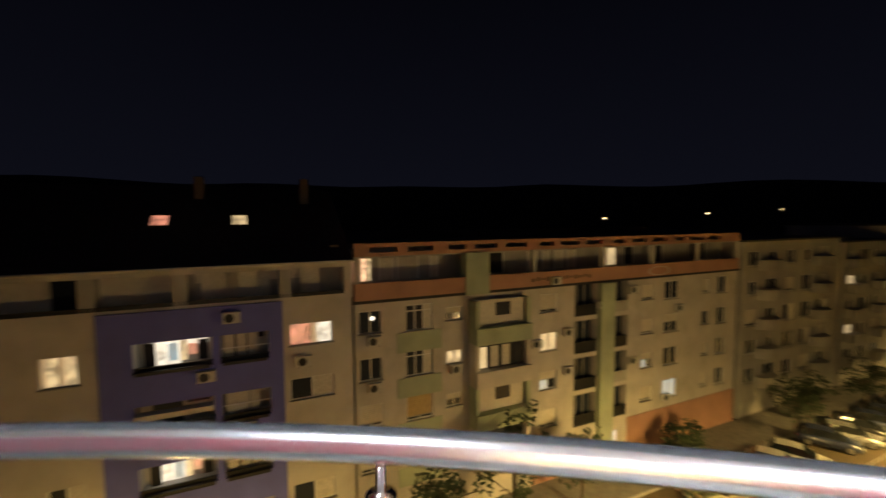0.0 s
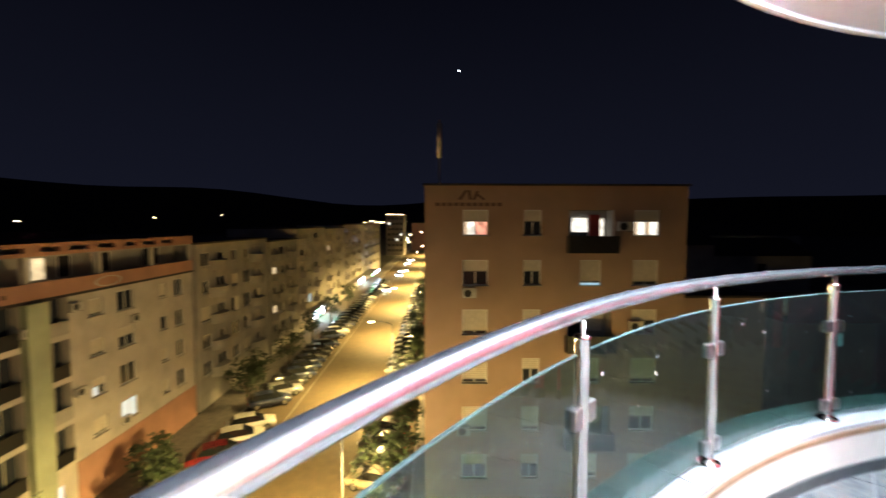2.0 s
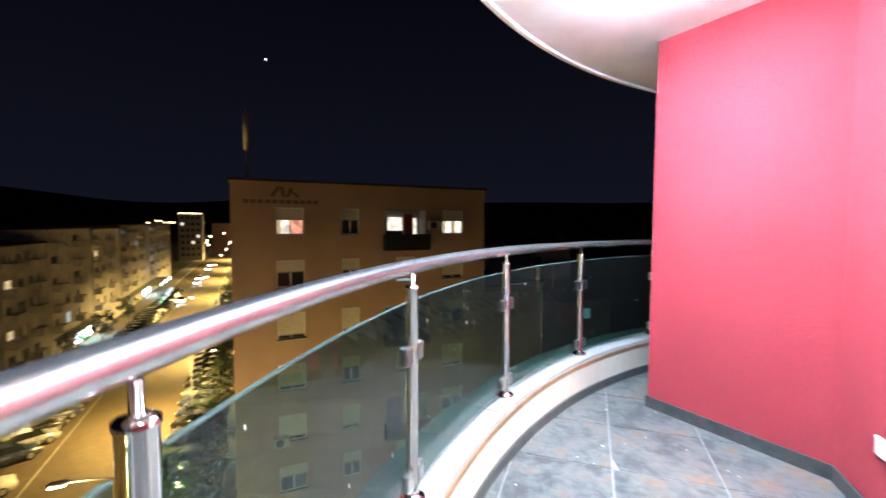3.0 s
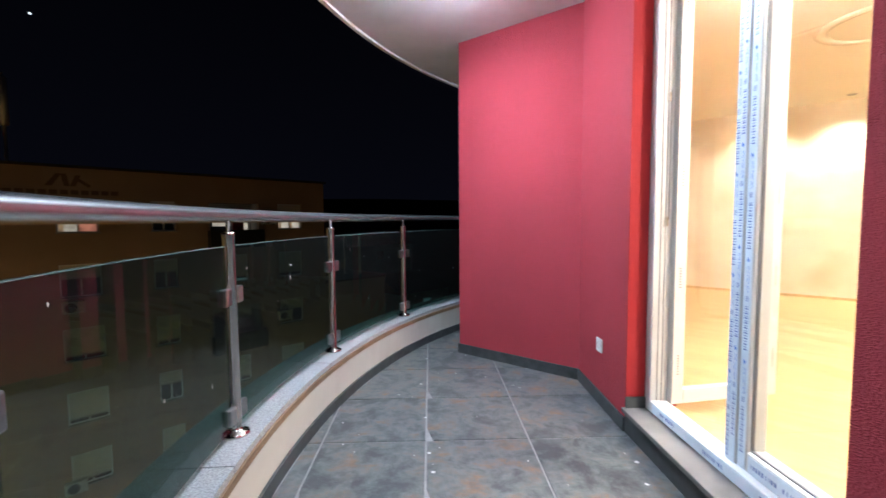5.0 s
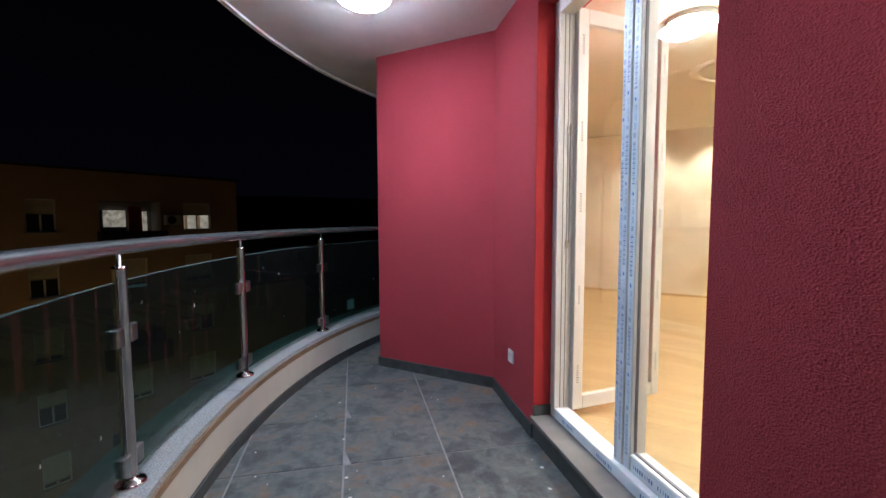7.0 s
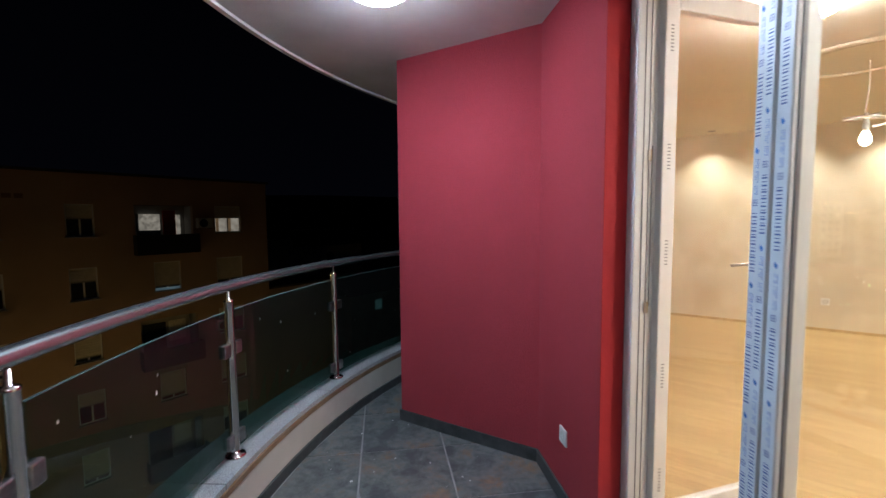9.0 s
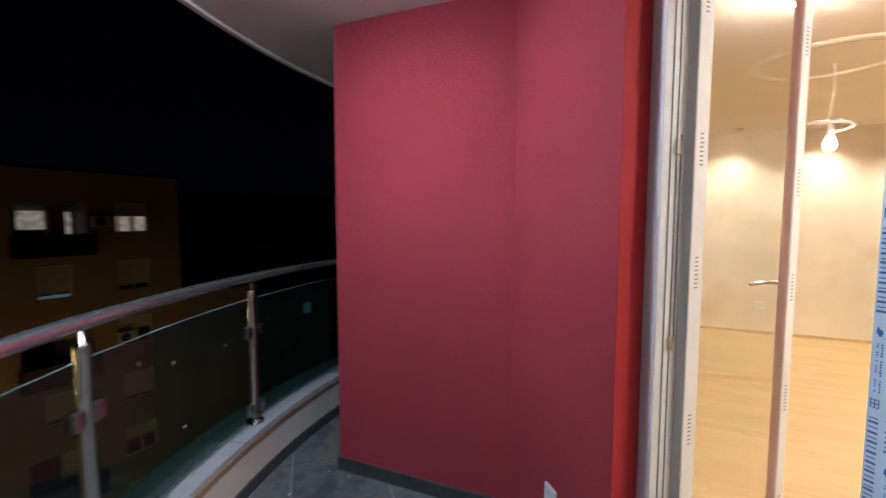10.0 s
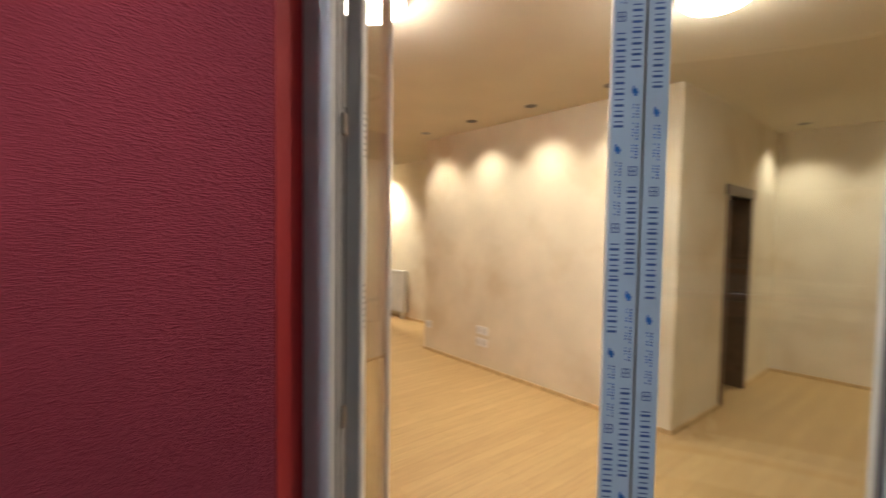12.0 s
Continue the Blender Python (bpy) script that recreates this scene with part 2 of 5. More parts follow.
def boxes(*dims, bevel=0.0):
    bm = bmesh.new()
    for d_ in dims:
        box(bm, *d_, bevel=bevel)
    return bm


def prism(points, z0, z1, bm=None):
    """An upright prism over a plan outline."""
    bm = bm or bmesh.new()
    a = [bm.verts.new((x, y, z0)) for x, y in points]
    b = [bm.verts.new((x, y, z1)) for x, y in points]
    bm.faces.new(a[::-1]), bm.faces.new(b)
    k = len(points)
    for i in range(k):
        bm.faces.new((a[i], a[(i + 1) % k], b[(i + 1) % k], b[i]))
    bmesh.ops.recalc_face_normals(bm, faces=bm.faces[:])
    return bm


def lathe(profile, seg=24, bm=None, at=(0, 0, 0), caps=True):
    """A turned shape from (radius, height) pairs."""
    bm = bm or bmesh.new()
    rings = []
    for r, z in profile:
        rings.append([bm.verts.new((at[0] + r * math.cos(2 * math.pi * i / seg), at[1] + r * math.sin(2 * math.pi * i / seg), at[2] + z)) for i in range(seg)])
    for a, b in zip(rings, rings[1:]):
        for i in range(seg):
            bm.faces.new((a[i], a[(i + 1) % seg], b[(i + 1) % seg], b[i]))
    if caps and profile[0][0] > 1e-4:
        bm.faces.new(rings[0][::-1])
    if caps and profile[-1][0] > 1e-4:
        bm.faces.new(rings[-1])
    return bm


def tube(points, radius, seg=14, bm=None, closed=False):
    """A round bar along a line of points."""
    bm = bm or bmesh.new()
    pts = [Vector(p_) for p_ in points]
    rings = []
    for i, p_ in enumerate(pts):
        d = (pts[min(i + 1, len(pts) - 1)] - pts[max(i - 1, 0)]).normalized()
        s = d.cross(Vector((0, 0, 1)))
        s = s.normalized() if s.length > 1e-3 else Vector((1, 0, 0))
        t = s.cross(d)
        rings.append([bm.verts.new(p_ + radius * (math.cos(a) * s + math.sin(a) * t)) for a in [2 * math.pi * k / seg for k in range(seg)]])
    for a, b in zip(rings, rings[1:]):
        for i in range(seg):
            bm.faces.new((a[i], a[(i + 1) % seg], b[(i + 1) % seg], b[i]))
    bm.faces.new(rings[0][::-1]), bm.faces.new(rings[-1])
    bmesh.ops.recalc_face_normals(bm, faces=bm.faces[:])
    return bm


# ------------------------------------------------------------ the balcony
CX, CY = 3.254, 2.279          # centre of the curved edge
R_SKIRT, R_FACE, R_LEDGE, R_POST, R_OUT = 4.215, 4.228, 4.222, 4.325, 4.52
CEIL = 2.483


def arc(r, a):
    """A point of the curved edge; a in degrees, 0 where the balcony is widest."""
    return (CX - r * math.cos(radians(a)), CY + r * math.sin(radians(a)))


def arc_band(r0, r1, z0, z1, a0, a1, n=70):
    bm = bmesh.new()
    rows = []
    for i in range(n + 1):
        a = a0 + (a1 - a0) * i / n
        rows.append([bm.verts.new((*arc(r, a), z)) for r, z in ((r0, z0), (r1, z0), (r1, z1), (r0, z1))])
    for a, b in zip(rows, rows[1:]):
        for k in range(4):
            bm.faces.new((a[k], b[k], b[(k + 1) % 4], a[(k + 1) % 4]))
    bm.faces.new(rows[0]), bm.faces.new(rows[-1][::-1])
    bmesh.ops.recalc_face_normals(bm, faces=bm.faces[:])
    return bm


A0, A1 = -58, 62
# slab under the tiles, in cement that shows as the joints
floor_pts = [arc(R_SKIRT + 0.2, A0 + (A1 - A0) * i / 60) for i in range(61)] + [(2.2, 5.6), (0.9, 4.6), (0.9, -1.4)]
balcony_floor = solid("floor", prism(floor_pts, -0.25, -0.004), M_GROUT, "grey cement bed under the slate balcony tiles", "floor", kind="structure")
solid("balcony_parapet_face", arc_band(R_FACE, R_OUT - 0.03, -0.25, 0.224, A0, A1), M_CREAM, "low cream-painted curved parapet under the balcony railing", "parapet", kind="structure")
solid("baseboard_curved", arc_band(R_SKIRT, R_FACE - 0.001, -0.003, 0.062, A0, A1), M_SKIRT, "dark slate skirting along the curved parapet", "baseboard", kind="structure")
# brown lip, its colour holding the shade at the parapet top
solid("parapet_lip", arc_band(R_FACE - 0.003, R_OUT - 0.028, 0.2242, 0.2535, A0, A1), M_BROWN, "brown band coloured for the shade under the granite coping", "trim", kind="structure")
coping = thing("parapet_coping", "speckled grey granite coping on the curved parapet", "coping", kind="structure")
a = A0
while a < A1:
    part("coping_stone", arc_band(R_FACE + 0.006, R_OUT, 0.254, 0.28, a + 0.03, a + 13.85, 14), M_GRANITE, coping)
    a += 13.9
solid("ceiling", prism([arc(4.42, A0 + (A1 - A0) * i / 60) for i in range(61)] + [(2.6, 5.9), (0.9, 4.8), (0.9, -1.5)], CEIL, CEIL + 0.22), M_CEIL,
      "white-painted curved soffit of the balcony above", "ceiling", kind="structure")
solid("soffit_edge_trim", arc_band(4.405, 4.435, CEIL - 0.018, CEIL - 0.001, A0, A1), M_CEIL, "thin white drip edge round the soffit", "trim", kind="structure")

# red facade walls
DX = 0.665
Y_FAR, Y_NEAR = 2.815, 1.67
Z_STEP, Z_HEAD = 0.13, 2.32
FX0, FX1 = 0.763, 0.845      # outer and inner face of the door frame
solid("wall_north", prism([(-0.085, 4.186), (0.68, 3.535), (DX, Y_FAR), (0.93, Y_FAR), (0.95, 3.62), (0.27, 4.20), (2.75, 6.62), (2.56, 6.80)], -0.25, CEIL),
      M_RED, "crimson stuccoed wall with an angled corner", "wall", kind="structure")
solid("wall_east", prism([(DX, Y_NEAR), (DX, -1.6), (0.93, -1.6), (0.93, Y_NEAR)], -0.25, CEIL), M_RED, "crimson stuccoed wall beside the balcony door", "wall", kind="structure")
solid("wall_reveal", boxes((DX + 0.001, Y_FAR - 0.004, Z_STEP, FX0 - 0.0005, Y_FAR - 0.0005, Z_HEAD)), M_REVEAL, "smooth red door reveal with warm room light in its colour", "wall", kind="structure")
solid("wall_over_door", prism([(DX, Y_NEAR), (0.93, Y_NEAR), (0.93, Y_FAR), (DX, Y_FAR)], Z_HEAD, CEIL), M_RED, "crimson stuccoed lintel over the balcony door", "wall", kind="structure")
solid("wall_under_door", prism([(DX + 0.012, Y_NEAR), (0.93, Y_NEAR), (0.93, Y_FAR), (DX + 0.012, Y_FAR)], -0.25, Z_STEP - 0.022), M_GROUT, "masonry sill under the balcony door", "wall", kind="structure")


def skirting(name, p0, p1, h=0.075, t=0.012, mat=M_SKIRT, z=0.0, label="dark slate skirting along the crimson wall"):
    d = Vector((p1[0] - p0[0], p1[1] - p0[1], 0)).normalized()
    o = Vector((-d.y, d.x, 0)) * t
    pts = [(p0[0], p0[1]), (p1[0], p1[1]), (p1[0] + o.x, p1[1] + o.y), (p0[0] + o.x, p0[1] + o.y)]
    return solid(name, prism(pts, z, z + h), mat, label, "baseboard", kind="structure")


skirting("baseboard_1", (0.68, 3.535), (-0.092, 4.192))
skirting("baseboard_2", (0.667, Y_FAR + 0.002), (0.68, 3.531))
skirting("baseboard_3", (DX, -1.4), (DX, Y_NEAR))
solid("door_step", boxes((DX - 0.022, Y_NEAR + 0.001, Z_STEP - 0.022, 0.80, Y_FAR - 0.001, Z_STEP), bevel=0.003), M_STEP, "grey stone sill tile before the balcony door", "step", kind="structure")
solid("door_step_riser", boxes((DX - 0.002, Y_NEAR, 0.0, DX + 0.012, Y_FAR + 0.001, Z_STEP - 0.0225)), M_SKIRT, "dark slate riser of the balcony door step", "step", kind="structure")
solid("reveal_skirting", boxes((DX - 0.004, Y_FAR - 0.016, Z_STEP, FX0 - 0.001, Y_FAR - 0.0045, Z_STEP + 0.055)), M_SKIRT, "short slate skirting in the door reveal", "baseboard", kind="structure")

# railing
rail = thing("balcony_railing", "polished stainless steel railing with smoked glass panels on a curved parapet", "railing")
part("handrail", tube([(*arc(4.345, A0 + (A1 - A0) * i / 100), 1.11) for i in range(101)], 0.027, 20), M_RAIL, rail, "round polished steel handrail", smooth=True)
POSTS = [0.6 + 13.9 * k for k in range(-4, 5)]


def post_mesh():
    return lathe([(0.052, 0.0), (0.052, 0.006), (0.044, 0.014), (0.030, 0.018), (0.024, 0.022), (0.0225, 0.03), (0.0225, 0.755), (0.0245, 0.758), (0.0245, 0.766),
                  (0.018, 0.770), (0.008, 0.772), (0.008, 0.81)], 24)


def clamp_mesh():
    return boxes((-0.019, -0.024, -0.032, 0.019, 0.024, 0.032), bevel=0.006)


post_me = None
clamp_me = None
for pa in POSTS:
    px, py = arc(R_POST, pa)
    if post_me is None:
        o = part("post", post_mesh(), M_STEEL, rail, "round steel baluster post with a flanged foot", pose(px, py, 0.28, 0, 0, -pa), True)
        post_me = o.data
        for k_, p_ in enumerate(post_me.polygons):
            p_.use_smooth = True
    else:
        o = new("post", post_me)
        o.parent, o.matrix_basis = rail, pose(px, py, 0.28, 0, 0, -pa)
    for zc in (0.085, 0.53):
        for s_ in (-1, 1):
            if clamp_me is None:
                c = part("glass_clamp", clamp_mesh(), M_STEEL_DULL, o, "square steel glass clamp", pose(0, 0.044 * s_, zc))
                clamp_me = c.data
            else:
                c = new("glass_clamp", clamp_me)
                c.parent, c.matrix_basis = o, pose(0, 0.044 * s_, zc)
for pa in POSTS[:-1]:
    g = part("glass_panel", arc_band(R_POST - 0.004, R_POST + 0.004, 0.312, 0.995, pa + 0.5, pa + 13.4, 8), M_GLASS, rail, "smoked glass panel specked with paint")
    part("glass_rim", arc_band(R_POST - 0.0042, R_POST + 0.0042, 0.9952, 0.998, pa + 0.5, pa + 13.4, 8), M_GLASSRIM, g, "ground green glass edge")

# plaster specks left on the glass and the tiles
random.seed(11)
for pa in POSTS[1:7]:
    bm = bmesh.new()
    for k in range(4):
        aa, zz, s_ = pa + random.uniform(1.5, 12), random.uniform(0.40, 0.95), random.uniform(0.003, 0.008)
        x, y = arc(R_POST - 0.0062, aa)
        mt = pose(x, y, zz, 0, 0, -aa)
        v4 = [bm.verts.new(mt @ Vector((0, s_ * cx_ * random.uniform(0.3, 0.7), s_ * cz_ * random.uniform(0.7, 1.5)))) for cx_, cz_ in ((-1, -1), (1, -0.7), (0.8, 1), (-0.6, 0.8))]
        bm.faces.new(v4)
    solid("plaster_specks", bm, M_FLECK, "white plaster specks stuck on the railing glass", "specks", kind="stuff")

# soffit lamp, plus a dimmer unseen one added as fill for the door side
for lx, ly in ((-0.205, 3.2), (-0.15, 1.1)):
    lamp = thing("ceiling_lamp", "round white opal dome lamp on the balcony soffit", "lamp", pose(lx, ly, CEIL), group="soffit lamps")
    part("lamp_base", lathe([(0.150, -0.045), (0.156, -0.040), (0.156, 0.0)], 40), M_WHITE, lamp, smooth=True)
    part("lamp_dome", lathe([(0.0, -0.090), (0.06, -0.085), (0.11, -0.071), (0.138, -0.054), (0.146, -0.0455)], 40), M_LAMP if ly > 2 else M_LAMP_FILL, lamp, "glowing opal dome", smooth=True)

# socket on the red wall
sock = thing("wall_socket", "square white weatherproof socket on the crimson wall", "socket", pose(0.6715, 3.16, 0.350, 0, 0, -91.0))
part("plate", boxes((-0.04, -0.011, -0.04, 0.04, 0.0, 0.04), bevel=0.004), M_WHITE, sock)
part("socket_well", lathe([(0.021, 0.0), (0.021, 0.0115), (0.018, 0.0115), (0.0, 0.008)], 20), M_FLECK, sock, m=pose(0, 0, 0, 90, 0, 0))
for s_ in (-1, 1):
    part("contact_hole", lathe([(0.0028, 0.0), (0.0028, 0.0095)], 8), M_BLACK, sock, m=pose(0.0095 * s_, 0, 0, 90, 0, 0))

# ------------------------------------------------------------ balcony door
door = thing("balcony_door", "white plastic balcony door with blue protective film, one leaf open inward", "door")
part("frame_jamb", boxes((FX0, Y_FAR - 0.057, Z_STEP, FX1, Y_FAR - 0.002, Z_HEAD), bevel=0.004), M_PVC, door)
part("frame_jamb", boxes((FX0, Y_NEAR + 0.002, Z_STEP, FX1, Y_NEAR + 0.075, Z_HEAD), bevel=0.004), M_PVC, door)
part("frame_head", boxes((FX0, Y_NEAR + 0.075, Z_HEAD - 0.07, FX1, Y_FAR - 0.057, Z_HEAD - 0.001), bevel=0.004), M_PVC, door)
part("frame_sill", boxes((FX0, Y_NEAR + 0.075, Z_STEP, FX1, Y_FAR - 0.057, Z_STEP + 0.055), bevel=0.004), M_PVC, door)
part("frame_rebate", boxes((FX1 + 0.0005, Y_FAR - 0.045, Z_STEP, FX1 + 0.03, Y_FAR - 0.002, Z_HEAD - 0.002), bevel=0.003), M_PVC, door)
for gx in (0.792, 0.815):
    part("gasket_line", boxes((gx, Y_FAR - 0.0595, Z_STEP + 0.056, gx + 0.0035, Y_FAR - 0.0575, Z_HEAD - 0.071)), M_PVC_GREY, door, "dark gasket groove")


def film_print(parent, x, z0, z1, cols, seed):
    """Blue printing on protective film, run upwards: rows of plain strokes, small marks and an emblem."""
    rnd = random.Random(seed)
    dark, light = bmesh.new(), bmesh.new()

    def quad(bm, y0, za, y1, zb):
        bm.faces.new([bm.verts.new(p_) for p_ in ((x, y0, za), (x, y1, za), (x, y1, zb), (x, y0, zb))])
    for y, ph, h in cols:
        z, lo, hi = z0 + ph, y - h / 2, y + h / 2
        while z < z1 - 0.30:
            zz = z
            for k in range(9):                       # one long row of plain bars
                w = rnd.uniform(0.0125, 0.0165)
                quad(dark, lo, zz, hi, zz + 0.0042)
                quad(dark, lo + h * 0.04, zz + w - 0.005, hi - h * 0.04, zz + w - 0.0028)
                zz += w + 0.0040
            zz += 0.012
            for k in range(3):                        # window-like grid mark
                quad(dark, lo + 0.001, zz + 0.0075 * k, hi - 0.001, zz + 0.0075 * k + 0.0016)
            for q_ in (lo + 0.001, y - 0.0008, hi - 0.0026):
                quad(dark, q_, zz, q_ + 0.0016, zz + 0.0166)
            zz += 0.030
            for k in range(16):                       # lines too small to read
                if k % 6 == 5:
                    zz += 0.006
                quad(light if k % 3 else dark, lo + h * 0.08, zz, lo + h * rnd.uniform(0.22, 0.34), zz + 0.0030)
                if k % 4 != 1:
                    quad(light, y + h * 0.02, zz + 0.001, y + h * rnd.uniform(0.14, 0.24), zz + 0.0035)
                zz += 0.0052
            zz += 0.012
            for k in range(4):                        # small leaf-like emblem
                r_ = (0.0035, 0.0065, 0.0055, 0.002)[k]
                quad(light, y - r_ + 0.001 * k, zz, y + r_ * 0.6 + 0.001 * k, zz + 0.0042)
                zz += 0.0042
            z = zz + rnd.uniform(0.028, 0.034)
    part("film_print", dark, M_INK, parent, "dark blue printing on the film")
    part("film_emblem", light, M_INK2, parent, "small light blue marks on the film")


# closed leaf with its filmed stiles
NS = 1.770        # inner edge of the hinge stile
leaf = part("fixed_leaf", boxes((0.795, 2.157, Z_STEP + 0.04, 0.868, 2.199, Z_HEAD - 0.05), (0.795, Y_NEAR + 0.06, Z_STEP + 0.04, 0.868, NS, Z_HEAD - 0.05),
                               (0.795, NS, Z_STEP + 0.04, 0.868, 2.157, Z_STEP + 0.125), (0.795, NS, Z_HEAD - 0.125, 0.868, 2.157, Z_HEAD - 0.05), bevel=0.005), M_PVC, door, "closed white leaf")
part("meeting_stile", boxes((0.788, 2.201, Z_STEP + 0.045, 0.805, 2.256, Z_HEAD - 0.055), bevel=0.004), M_PVC, leaf)
part("glazing_bead", boxes((0.800, NS + 0.001, Z_STEP + 0.126, 0.824, NS + 0.014, Z_HEAD - 0.126), bevel=0.003), M_PVC, leaf, "white glazing bead")
part("bead_gasket", boxes((0.8115, 2.1545, Z_STEP + 0.127, 0.8245, 2.1568, Z_HEAD - 0.127), (0.8115, NS + 0.0142, Z_STEP + 0.127, 0.8245, NS + 0.019, Z_HEAD - 0.127),
                          (0.8115, NS + 0.02, Z_STEP + 0.1252, 0.8245, 2.154, Z_STEP + 0.130)), M_PVC_GREY, leaf, "dark rubber glazing seal")
part("pane", boxes((0.826, NS - 0.005, Z_STEP + 0.12, 0.832, 2.155, Z_HEAD - 0.12)), M_PANE, leaf, "clear double glazing").visible_shadow = False
fl = part("protective_film", boxes((0.7866, 2.2035, Z_STEP + 0.055, 0.7876, 2.2535, Z_HEAD - 0.06), (0.7932, 2.1595, Z_STEP + 0.055, 0.7942, 2.197, Z_HEAD - 0.06)), M_FILM, leaf, "pale blue protective film")
film_print(leaf, 0.7860, Z_STEP + 0.07, Z_HEAD - 0.06, ((2.2425, 0.0, 0.0160), (2.2165, 0.09, 0.0160)), 3)
film_print(leaf, 0.7926, Z_STEP + 0.07, Z_HEAD - 0.06, ((2.1785, 0.045, 0.0165),), 5)
sf = part("sill_film", boxes((FX0 - 0.0016, NS, Z_STEP + 0.004, FX0 - 0.0006, Y_FAR - 0.08, Z_STEP + 0.05), (0.7932, NS + 0.01, Z_STEP + 0.058, 0.7944, 2.145, Z_STEP + 0.118)), M_FILM, door, "scuffed protective film on the sill and bottom rail")
sill_ink = bmesh.new()
rnd = random.Random(14)
for y_, z_ in ((2.55, 0.02), (2.23, 0.016), (1.93, 0.02), (2.02, 0.078), (1.88, 0.078)):
    for k in range(9):
        w_ = rnd.choice((0.0028, 0.005, 0.0075))
        box(sill_ink, (FX0 - 0.0022) if z_ < 0.05 else 0.7926, y_ + 0.0135 * k, Z_STEP + z_, (FX0 - 0.0018) if z_ < 0.05 else 0.793, y_ + 0.0135 * k + w_, Z_STEP + z_ + 0.016)
part("film_print", sill_ink, M_INK, sf, "dark blue printing on the film")

# open leaf, swung into the room
LEAF_W = 0.615
swing = Vector((0.605, 0.100, 0))
la = math.degrees(math.atan2(swing.y, swing.x))
openleaf = part("open_leaf", boxes((0, -0.03, 0, 0.065, 0.004, 2.1), (LEAF_W - 0.055, -0.03, 0, LEAF_W, 0.004, 2.1), (0.065, -0.03, 0, LEAF_W - 0.055, 0.004, 0.075),
                                  (0.065, -0.03, 2.025, LEAF_W - 0.055, 0.004, 2.1), bevel=0.005), M_PVC, door, "white leaf swung open into the room", pose(0.848, Y_FAR - 0.058, Z_STEP + 0.045, 0, 0, la))
part("pane", boxes((0.062, -0.024, 0.07, LEAF_W - 0.052, -0.016, 2.03)), M_PANE, openleaf, "clear double glazing").visible_shadow = False
hd = part("handle", tube([(LEAF_W - 0.026, 0.005, 1.04), (LEAF_W - 0.026, 0.039, 1.04), (LEAF_W - 0.04, 0.044, 1.04), (LEAF_W - 0.15, 0.044, 1.04)], 0.007, 10), M_STEEL_DULL, openleaf, "slim lever handle", smooth=True)
part("handle_plate", boxes((LEAF_W - 0.038, 0.0042, 0.97, LEAF_W - 0.014, 0.010, 1.11), bevel=0.002), M_STEEL_DULL, openleaf)
bm = bmesh.new()
rnd = random.Random(9)
for yy in (LEAF_W - 0.03, 0.03):
    z = 0.15
    while z < 1.9:
        for k in range(8):
            box(bm, yy - 0.007, -0.0312, z, yy + 0.007, -0.0306, z + 0.004)
            z += 0.013
        z += rnd.uniform(0.25, 0.4)
part("leaf_print", bm, M_PVC_GREY, openleaf, "faint grey printing on the profile")
for z in (1.073, 1.664):
    hg = part("hinge", lathe([(0.003, -0.022), (0.004, -0.020), (0.004, 0.020), (0.003, 0.022)], 12), M_BRASS, door, "small metal hinge pin", pose(0.822, Y_FAR - 0.063, z))
    part("hinge_plate", boxes((-0.012, -0.003, -0.02, 0.0, 0.003, 0.02)), M_STEEL_DULL, hg)

# thin grey bar added to draw the dark gap between the hinges
part("hinge_gap_line", tube([(0.829, Y_FAR - 0.0615, 1.08), (0.829, Y_FAR - 0.0615, 1.70)], 0.002, 8), M_PVC_GREY, door, "thin dark line drawn for the gap at the hinges")

# ------------------------------------------------------------ the room behind the door
FZ, RC = 0.13, 2.42
RX = lambda s, t: (2.94 + 0.715 * s + 0.70 * t, 1.33 - 0.70 * s + 0.715 * t)    # room axes: s along the far wall, t away from the corner block
room_floor = solid("room_floor", prism([(0.8, -1.6), (0.8, Y_FAR), (0.93, 3.6), (0.30, 4.2), (3.0, 7.0), (8.6, 7.2), (8.6, -2.6), (1.5, -2.6)], FZ - 0.12, FZ), M_PARQUET, "light oak strip parquet floor", "floor", kind="structure")
solid("room_ceiling", prism([(0.931, -1.6), (0.931, 3.6), (0.30, 4.2), (3.0, 7.0), (8.6, 7.2), (8.6, -2.6), (1.5, -2.6)], RC, RC + 0.06), M_ROOMCEIL, "warm white plaster ceiling of the room", "ceiling", kind="structure")


def wall_line(name, p0, p1, t=0.12, z0=FZ, z1=RC, mat=M_ROOM, label="cream plastered room wall", side=1):
    d = Vector((p1[0] - p0[0], p1[1] - p0[1], 0)).normalized()
    o = Vector((-d.y, d.x, 0)) * t * side
    return solid(name, prism([p0, p1, (p1[0] + o.x, p1[1] + o.y), (p0[0] + o.x, p0[1] + o.y)], z0, z1), mat, label, "wall", kind="structure")


W1A, W1B = (2.76, 7.02), (5.97, 4.15)
wall_line("wall_far", W1A, W1B, 0.2)
wall_line("wall_hall_left", W1B, (7.45, 5.72), 0.14, side=1)
wall_line("wall_hall_end", (7.5, 5.6), (6.9, 5.0), 0.1, side=-1)
W2A, W2B = (2.94, 1.33), (4.66, 3.30)
D0, D1 = (3.49, 0.79), (3.99, 0.36)
W3B = (4.54, -0.14)
solid("wall_core", prism([W2A, W2B, (5.36, 2.72), (3.64, 0.93), (D0[0] + 0.09, D0[1] + 0.1), D0], FZ, RC), M_ROOM, "cream plastered projecting wall block", "wall", kind="structure")
wall_line("wall_hall_right", (5.30, 2.78), (7.6, 5.62), 0.14, side=-1)
